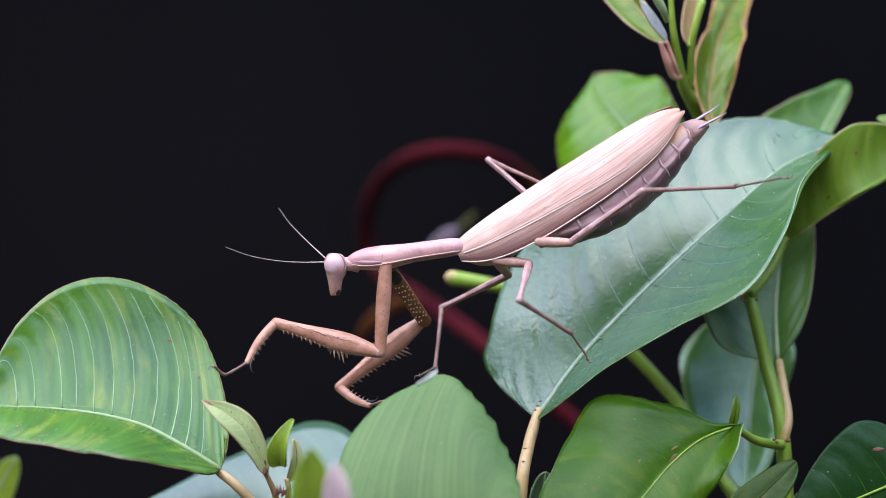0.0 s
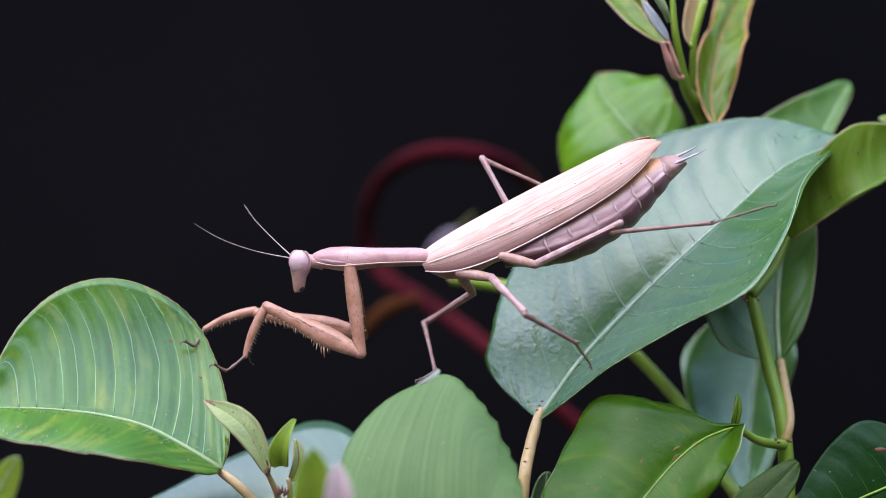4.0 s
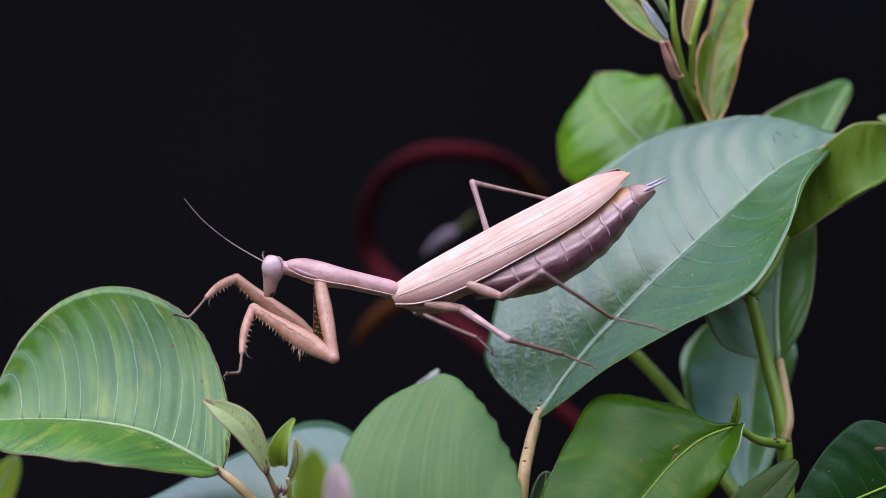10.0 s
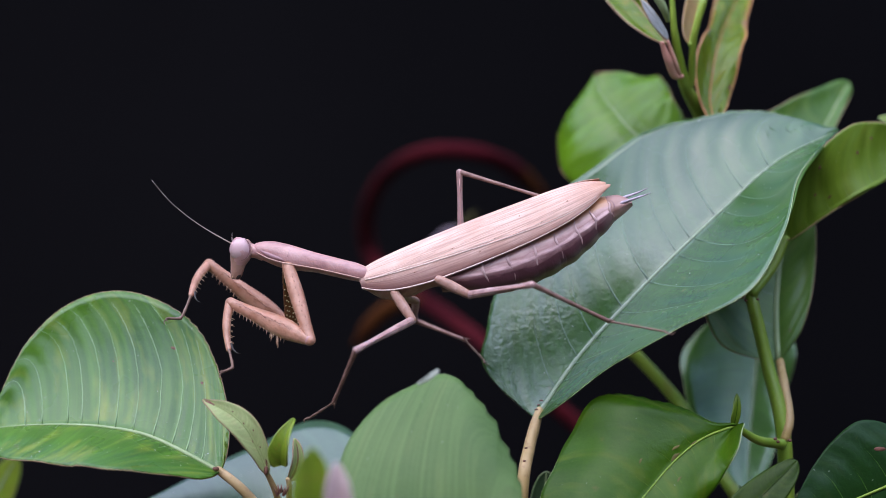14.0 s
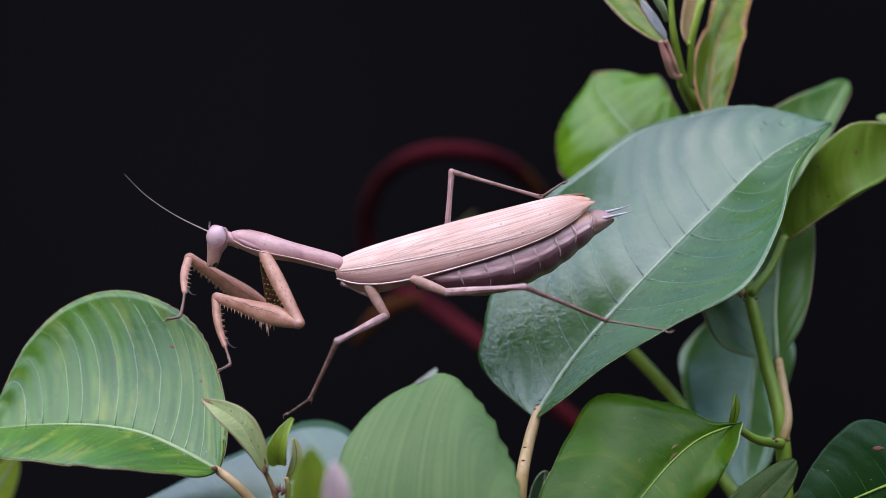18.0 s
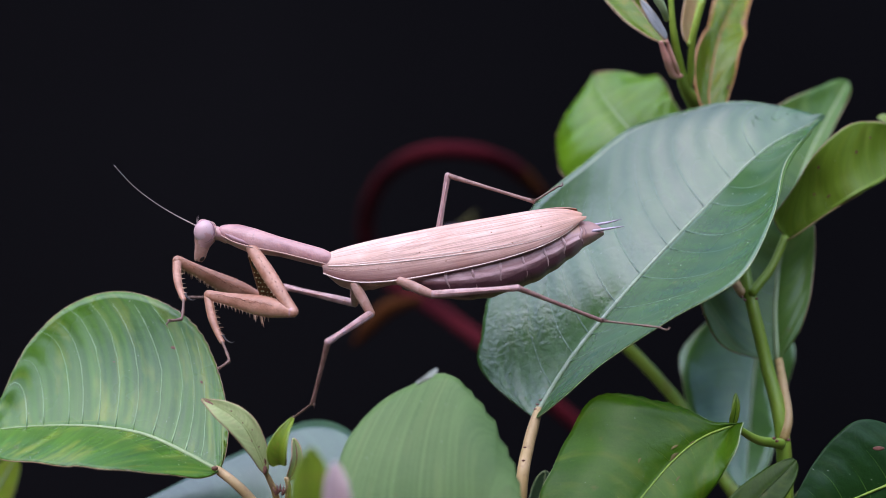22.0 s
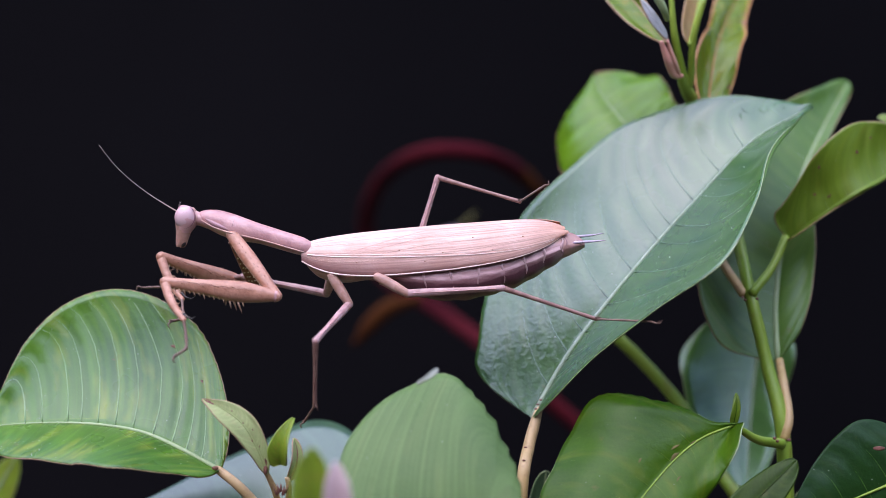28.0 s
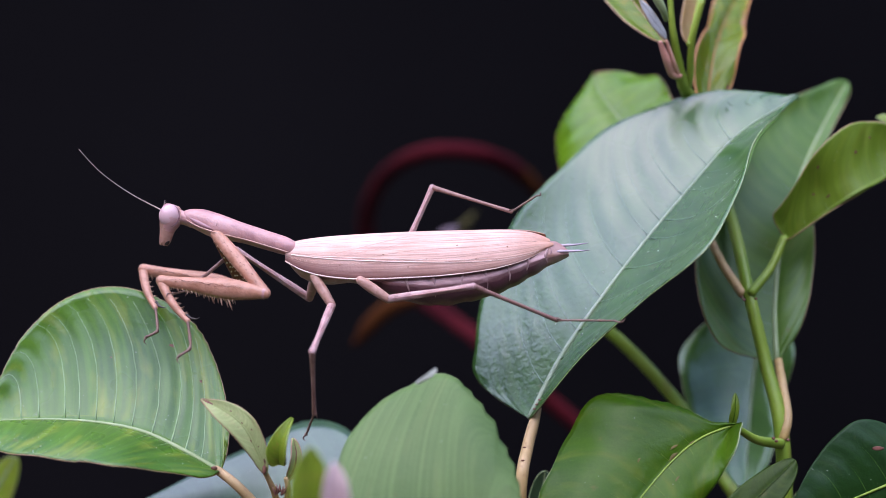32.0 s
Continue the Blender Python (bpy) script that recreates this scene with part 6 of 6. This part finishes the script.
    leg_row("fore_far", 32, 440, 515, 245, 475, 275, 545, 257, 605)
    leg_row("mid_near", 0, 938, 467, 920, 527, 1010, 590, 1045, 640)
    leg_row("mid_near", 1, 920, 474, 922, 537, 1012, 593, 1046, 643)
    leg_row("mid_near", 1.5, 916, 482, 926, 542, 1014, 594, 1047, 644)
    leg_row("mid_near", 2, 913, 489, 930, 546, 1017, 595, 1048, 645)
    leg_row("mid_near", 2.5, 878, 490, 921, 548, 1017, 600, 1048, 647)
    leg_row("mid_near", 3, 877, 493, 922, 551, 1017, 602, 1048, 648)
    leg_row("mid_near", 3.5, 872, 493, 925, 553, 1017, 604, 1049, 650)
    leg_row("mid_near", 5.5, 843, 500, 925, 564, 1021, 612, 1060, 655)
    leg_row("mid_near", 6, 750, 525, 880, 580, 985, 625, 1062, 660)
    leg_row("mid_near", 6.5, 772, 535, 893, 585, 991, 624, 1062, 657)
    leg_row("mid_near", 7, 795, 545, 906, 590, 997, 624, 1062, 654)
    leg_row("mid_near", 7.5, 800, 546, 908, 586, 997, 622, 1064, 654)
    leg_row("mid_near", 8, 804, 546, 910, 583, 997, 619, 1067, 655)
    leg_row("mid_near", 8.5, 813, 556, 920, 592, 998, 624, 1070, 656)
    leg_row("mid_near", 9, 822, 565, 930, 600, 1000, 630, 1072, 656)
    leg_row("mid_near", 10, 825, 548, 900, 601, 994, 627, 1061, 653)
    leg_row("mid_near", 10.5, 827, 539, 885, 601, 991, 625, 1056, 652)
    leg_row("mid_near", 11, 820, 545, 868, 604, 972, 626, 1034, 645)
    leg_row("mid_near", 11.5, 776, 544, 672, 544, 725, 628, 740, 672)
    leg_row("mid_near", 12, 759, 558, 663, 575, 651, 681, 621, 744)
    leg_row("mid_near", 13, 752, 568, 652, 620, 612, 715, 575, 760)
    leg_row("mid_near", 14, 730, 567, 630, 620, 590, 713, 540, 745)
    leg_row("mid_near", 14.5, 714, 566, 617, 619, 576, 712, 518, 737)
    leg_row("mid_near", 16.5, 695, 568, 597, 588, 541, 686, 505, 722)
    leg_row("mid_near", 17, 698, 567, 610, 617, 567, 714, 530, 770)
    leg_row("mid_near", 18, 687, 566, 597, 604, 549, 706, 504, 737)
    leg_row("mid_near", 19, 680, 568, 594, 606, 555, 705, 512, 738)
    leg_row("mid_near", 20, 673, 563, 590, 605, 554, 707, 509, 739)
    leg_row("mid_near", 20.5, 670, 561, 588, 604, 554, 708, 508, 739)
    leg_row("mid_near", 21, 667, 561, 586, 604, 554, 710, 510, 740)
    leg_row("mid_near", 22, 660, 562, 581, 605, 553, 714, 515, 743)
    leg_row("mid_near", 23, 653, 562, 577, 605, 553, 718, 520, 745)
    leg_row("mid_near", 24, 656, 551, 588, 611, 564, 725, 523, 759)
    leg_row("mid_near", 24.5, 650, 548, 588, 609, 561, 722, 530, 750)
    leg_row("mid_near", 25, 643, 545, 579, 602, 557, 718, 528, 750)
    leg_row("mid_near", 25.5, 624, 529, 569, 601, 554, 720, 530, 749)
    leg_row("mid_near", 27.5, 625, 537, 564, 604, 559, 720, 530, 751)
    leg_row("mid_near", 28, 622, 545, 560, 602, 557, 718, 535, 752)
    leg_row("mid_near", 29, 612, 542, 557, 606, 556, 722, 531, 756)
    leg_row("mid_near", 30, 602, 539, 554, 609, 554, 725, 527, 759)
    leg_row("mid_near", 31, 590, 539, 552, 619, 556, 734, 535, 766)
    leg_row("mid_near", 32, 587, 540, 553, 622, 556, 732, 540, 775)
    leg_row("mid_far", 0, 900, 487, 782, 545, 770, 650, 738, 668)
    leg_row("mid_far", 1, 882, 493, 771, 546, 773, 652, 742, 670)
    leg_row("mid_far", 1.5, 874, 503, 774, 556, 774, 653, 741, 670)
    leg_row("mid_far", 2, 867, 513, 776, 566, 774, 654, 740, 670)
    leg_row("mid_far", 2.5, 840, 510, 745, 560, 767, 653, 738, 671)
    leg_row("mid_far", 3, 840, 513, 744, 561, 766, 652, 737, 672)
    leg_row("mid_far", 3.5, 838, 517, 749, 569, 768, 654, 737, 674)
    leg_row("mid_far", 5.5, 807, 519, 725, 568, 759, 662, 737, 680)
    leg_row("mid_far", 6, 745, 522, 760, 540, 860, 582, 890, 600)
    leg_row("mid_far", 6.5, 768, 534, 745, 544, 852, 593, 880, 616)
    leg_row("mid_far", 7, 790, 545, 730, 548, 843, 604, 870, 631)
    leg_row("mid_far", 7.5, 795, 546, 732, 552, 843, 600, 872, 630)
    leg_row("mid_far", 8, 800, 546, 734, 556, 843, 597, 875, 628)
    leg_row("mid_far", 8.5, 800, 547, 736, 552, 842, 598, 872, 626)
    leg_row("mid_far", 9, 800, 548, 737, 548, 840, 600, 870, 625)
    leg_row("mid_far", 10, 799, 546, 740, 552, 845, 599, 875, 627)
    leg_row("mid_far", 10.5, 798, 545, 742, 554, 848, 599, 878, 628)
    leg_row("mid_far", 11, 787, 548, 735, 558, 840, 602, 869, 636)
    leg_row("mid_far", 11.5, 776, 551, 728, 561, 832, 604, 860, 643)
    leg_row("mid_far", 12, 769, 540, 752, 571, 832, 604, 863, 638)
    leg_row("mid_far", 13, 755, 540, 752, 572, 835, 607, 865, 645)
    leg_row("mid_far", 14, 736, 533, 734, 563, 823, 602, 862, 644)
    leg_row("mid_far", 14.5, 727, 529, 725, 559, 817, 599, 860, 643)
    leg_row("mid_far", 16.5, 720, 520, 714, 547, 810, 597, 857, 645)
    leg_row("mid_far", 17, 718, 520, 702, 545, 803, 597, 858, 650)
    leg_row("mid_far", 18, 655, 520, 613, 503, 660, 480, 690, 470)
    leg_row("mid_far", 19, 650, 520, 640, 490, 700, 470, 720, 450)
    leg_row("mid_far", 20, 642, 527, 516, 530, 450, 600, 415, 680)
    leg_row("mid_far", 20.5, 641, 529, 506, 493, 376, 500, 304, 493)
    leg_row("mid_far", 21, 636, 532, 506, 500, 376, 515, 304, 512)
    leg_row("mid_far", 22, 628, 537, 503, 508, 376, 528, 290, 525)
    leg_row("mid_far", 23, 620, 542, 500, 515, 375, 540, 277, 538)
    leg_row("mid_far", 24, 617, 539, 496, 513, 379, 545, 284, 545)
    leg_row("mid_far", 24.5, 613, 531, 484, 497, 376, 545, 292, 545)
    leg_row("mid_far", 25, 602, 530, 470, 494, 364, 543, 282, 540)
    leg_row("mid_far", 25.5, 583, 513, 434, 457, 342, 529, 284, 535)
    leg_row("mid_far", 27.5, 588, 518, 419, 450, 337, 458, 265, 458)
    leg_row("mid_far", 28, 578, 520, 430, 490, 300, 508, 238, 510)
    leg_row("mid_far", 29, 570, 520, 425, 470, 305, 520, 250, 535)
    leg_row("mid_far", 30, 559, 522, 419, 455, 308, 522, 257, 542)
    leg_row("mid_far", 31, 549, 525, 400, 450, 304, 522, 275, 539)
    leg_row("mid_far", 32, 548, 528, 415, 440, 330, 515, 300, 522)
    leg_row("hind_near", 0, 1010, 430, 1137, 338, 1300, 331, 1400, 312)
    leg_row("hind_near", 1, 1002, 438, 1132, 339, 1296, 334, 1402, 315)
    leg_row("hind_near", 1.5, 1000, 446, 1134, 348, 1298, 340, 1404, 318)
    leg_row("hind_near", 2, 997, 455, 1137, 356, 1301, 346, 1407, 320)
    leg_row("hind_near", 2.5, 968, 464, 1136, 384, 1305, 362, 1406, 317)
    leg_row("hind_near", 3, 968, 467, 1137, 387, 1306, 363, 1407, 317)
    leg_row("hind_near", 3.5, 968, 469, 1135, 390, 1308, 363, 1407, 317)
    leg_row("hind_near", 5.5, 920, 498, 928, 472, 1099, 554, 1185, 578)
    leg_row("hind_near", 6, 845, 522, 932, 492, 1080, 570, 1187, 582)
    leg_row("hind_near", 6.5, 860, 528, 938, 494, 1080, 568, 1188, 584)
    leg_row("hind_near", 7, 875, 535, 944, 495, 1081, 566, 1190, 585)
    leg_row("hind_near", 7.5, 878, 536, 945, 491, 1080, 565, 1190, 585)
    leg_row("hind_near", 8, 882, 537, 946, 487, 1079, 564, 1190, 585)
    leg_row("hind_near", 8.5, 894, 536, 947, 490, 1082, 566, 1189, 582)
    leg_row("hind_near", 9, 905, 535, 948, 492, 1085, 567, 1188, 580)
    leg_row("hind_near", 10, 906, 533, 951, 487, 1083, 563, 1184, 585)
    leg_row("hind_near", 10.5, 907, 532, 952, 484, 1082, 561, 1182, 587)
    leg_row("hind_near", 11, 907, 530, 952, 482, 1078, 560, 1176, 585)
    leg_row("hind_near", 11.5, 865, 524, 947, 491, 1082, 566, 1185, 587)
    leg_row("hind_near", 12, 865, 522, 944, 491, 1082, 564, 1191, 587)
    leg_row("hind_near", 13, 858, 527, 945, 500, 1080, 570, 1190, 590)
    leg_row("hind_near", 14, 841, 528, 942, 504, 1078, 569, 1193, 590)
    leg_row("hind_near", 14.5, 832, 529, 940, 506, 1077, 568, 1195, 590)
    leg_row("hind_near", 16.5, 817, 524, 938, 510, 1077, 568, 1195, 590)
    leg_row("hind_near", 17, 813, 524, 935, 509, 1076, 568, 1194, 589)
    leg_row("hind_near", 18, 806, 525, 928, 508, 1073, 568, 1191, 587)
    leg_row("hind_near", 19, 795, 529, 925, 510, 1070, 572, 1190, 587)
    leg_row("hind_near", 20, 795, 530, 922, 512, 1067, 568, 1191, 587)
    leg_row("hind_near", 20.5, 795, 530, 921, 513, 1065, 566, 1191, 587)
    leg_row("hind_near", 21, 791, 530, 919, 512, 1065, 567, 1189, 585)
    leg_row("hind_near", 22, 783, 530, 916, 510, 1065, 568, 1186, 582)
    leg_row("hind_near", 23, 775, 530, 913, 508, 1065, 570, 1182, 578)
    leg_row("hind_near", 24, 786, 529, 921, 508, 1070, 569, 1191, 582)
    leg_row("hind_near", 25, 770, 525, 912, 505, 1064, 566, 1184, 577)
    leg_row("hind_near", 25.5, 737, 513, 898, 496, 1056, 561, 1176, 569)
    leg_row("hind_near", 27.5, 737, 522, 898, 505, 1056, 564, 1176, 569)
    leg_row("hind_near", 28, 735, 528, 895, 510, 1055, 565, 1170, 570)
    leg_row("hind_near", 29, 724, 525, 886, 506, 1048, 560, 1164, 562)
    leg_row("hind_near", 30, 713, 522, 877, 503, 1041, 556, 1157, 554)
    leg_row("hind_near", 31, 709, 529, 863, 498, 1027, 546, 1142, 529)
    leg_row("hind_near", 32, 695, 535, 838, 507, 985, 567, 1105, 568)
    leg_row("hind_far", 0, 994, 399, 864, 283, 1010, 348, 1060, 370)
    leg_row("hind_far", 1, 981, 401, 858, 281, 1005, 348, 1060, 372)
    leg_row("hind_far", 1.5, 976, 410, 860, 284, 1008, 350, 1062, 374)
    leg_row("hind_far", 2, 971, 419, 862, 288, 1012, 353, 1064, 375)
    leg_row("hind_far", 2.5, 955, 426, 855, 284, 1008, 354, 1063, 374)
    leg_row("hind_far", 3, 939, 433, 848, 281, 1004, 354, 1062, 372)
    leg_row("hind_far", 3.5, 938, 433, 853, 283, 1004, 351, 1062, 370)
    leg_row("hind_far", 5.5, 910, 451, 850, 269, 1008, 357, 1062, 365)
    leg_row("hind_far", 6, 827, 482, 835, 303, 996, 363, 1050, 345)
    leg_row("hind_far", 6.5, 842, 487, 834, 310, 995, 361, 1050, 342)
    leg_row("hind_far", 7, 857, 492, 833, 318, 994, 359, 1050, 340)
    leg_row("hind_far", 7.5, 861, 492, 833, 320, 994, 360, 1050, 340)
    leg_row("hind_far", 8, 865, 493, 833, 323, 993, 360, 1050, 340)
    leg_row("hind_far", 8.5, 875, 492, 834, 322, 996, 360, 1051, 340)
    leg_row("hind_far", 9, 885, 490, 835, 320, 998, 361, 1052, 340)
    leg_row("hind_far", 10, 886, 489, 836, 323, 998, 359, 1051, 337)
    leg_row("hind_far", 10.5, 887, 489, 836, 325, 998, 358, 1050, 335)
    leg_row("hind_far", 11, 868, 484, 826, 312, 986, 354, 1040, 330)
    leg_row("hind_far", 11.5, 848, 478, 817, 300, 975, 349, 1030, 325)
    leg_row("hind_far", 12, 841, 480, 814, 298, 975, 346, 1028, 322)
    leg_row("hind_far", 13, 838, 487, 820, 303, 980, 357, 1030, 330)
    leg_row("hind_far", 14, 817, 488, 813, 301, 970, 352, 1022, 326)
    leg_row("hind_far", 14.5, 807, 488, 809, 300, 965, 350, 1018, 324)
    leg_row("hind_far", 16.5, 797, 486, 806, 294, 957, 346, 1005, 320)
    leg_row("hind_far", 17, 793, 486, 804, 295, 957, 347, 1004, 320)
    leg_row("hind_far", 18, 785, 487, 800, 296, 957, 349, 1002, 320)
    leg_row("hind_far", 19, 781, 487, 797, 301, 950, 353, 1002, 322)
    leg_row("hind_far", 20, 776, 490, 797, 304, 950, 354, 999, 324)
    leg_row("hind_far", 20.5, 774, 491, 797, 305, 950, 355, 998, 325)
    leg_row("hind_far", 21, 770, 491, 796, 306, 948, 356, 997, 325)
    leg_row("hind_far", 22, 762, 492, 793, 307, 944, 357, 996, 325)
    leg_row("hind_far", 23, 754, 492, 790, 308, 940, 358, 995, 325)
    leg_row("hind_far", 24, 760, 486, 797, 307, 948, 361, 1001, 329)
    leg_row("hind_far", 25, 737, 478, 784, 300, 933, 358, 986, 323)
    leg_row("hind_far", 25.5, 726, 474, 778, 296, 926, 356, 979, 320)
    leg_row("hind_far", 27.5, 723, 484, 776, 303, 921, 356, 979, 320)
    leg_row("hind_far", 28, 721, 490, 775, 313, 920, 357, 974, 322)
    leg_row("hind_far", 29, 712, 488, 773, 316, 916, 360, 972, 324)
    leg_row("hind_far", 30, 703, 487, 771, 318, 913, 363, 971, 327)
    leg_row("hind_far", 31, 693, 488, 765, 325, 906, 371, 962, 332)
    leg_row("hind_far", 32, 690, 498, 765, 332, 905, 375, 960, 340)
    rows = track["body"]
    walk(mantis, [(r[0], r[1]) for r in rows])
    walk(pronotum, [(r[0], r[3]) for r in rows])
    walk(head, [(r[0], r[4]) for r in rows])
    walk(abdomen, [(r[0], r[5]) for r in rows])
    walk(feelers[0], [(r[0], r[6]) for r in rows])
    walk(feelers[1], [(r[0], r[7]) for r in rows])
    for name in legs:
        for k in range(4):
            walk(legs[name][0][k], track[(name, k)])
    walk(shrub, [(t, pose(du * U, 0, -dv * U)) for t, du, dv in (
        (0, -1, 2), (1, 0, 2), (2, 1.5, 2), (3.5, 2, 2), (5.5, 3, 2), (6, 2.5, 2), (6.5, 9, 2), (7, 3, 1), (8.5, 3, 0), (9, 3, 0), (10, 1, 1), (11, 1.5, 1), (11.5, -2, 0), (12, 1.5, 0),
        (13, 2, 1), (14, 1, 1), (14.5, -1, 0), (16.5, -1, -1), (18, -1.5, 0), (19, -3, 0), (20, -3, 0), (22, -1, 0), (23, -1, 0), (23.5, 0, 1), (24, 5, 3), (24.5, 5, 2), (25, 1, 0), (25.5, 0, 0),
        (27.5, 1, 0), (28, 0, 0), (29, -2, 0), (30, -3, 0), (32, -2, 0))])
    sway(leaf_left, [(0, 3, -5, 0, 17), (3.5, 2, -5, 0, 16), (5.5, 4, -1, 0, 12), (6, 5, 4, 0, 6.3), (6.5, 0, 2, 0, 5), (7, 4, 2, 0, 5.4), (8, 5, 0, 0, 5.4), (9, 4, -4, 0, 8.8), (10, 3, 0, 0, 7.3),
                     (11, 2.5, 0, 0, 8.5), (11.5, 5, -1, 0, 5), (12, 2.5, -1, 0, 4), (13, 2, 2, 0, 4.5), (14, 1, 2, 0, 2.4), (16.5, 1, -1, 0, 1), (19, 0, 0, 0, 0), (22, 1, 1, 0, 0), (23, 3, 2, 0, -0.5),
                     (24, 5, 5, 0, -0.5), (25, 3, 0, 0, 1.5), (25.5, 2, -1, 0, 3.5), (28, 2, 0, 0, 2.5), (30, 3, 0, 0, 4.5), (32, 4, 1, 0, 7)], (0.0, 0.36, 0.93))
    sway(leaf_large, [(0, 3, 0, -2.3, -3), (2, 3, 0, -2.2, -3), (3.5, 3, 1, -2.2, -3), (5.5, 4, 2, -2.1, -3), (6, 4, 3, -2.0, -3), (6.5, 2, 3, -2.0, -3), (7, 4, 2, -2.2, -2.5), (9, 4, -1, -2.3, -2),
                      (11, 1, 0, -2.2, -2), (11.5, 4, -1, -1.9, -1), (13, 2, 1, -1.8, -1), (14, 1, 1, -1.3, 0), (16.5, 1, -1, -0.6, 0),
                      (19, 0, 0, 0, 0), (23, 0, 1, 1.5, -1.5), (24, 0, 2, 1.3, -1.5), (25.5, -3, 0, 3.1, -4), (28, -5, 0, 4.0, -5.5), (30, -6, 0, 4.9, -7), (32, -8, 1, 6.6, -9)])


motions()
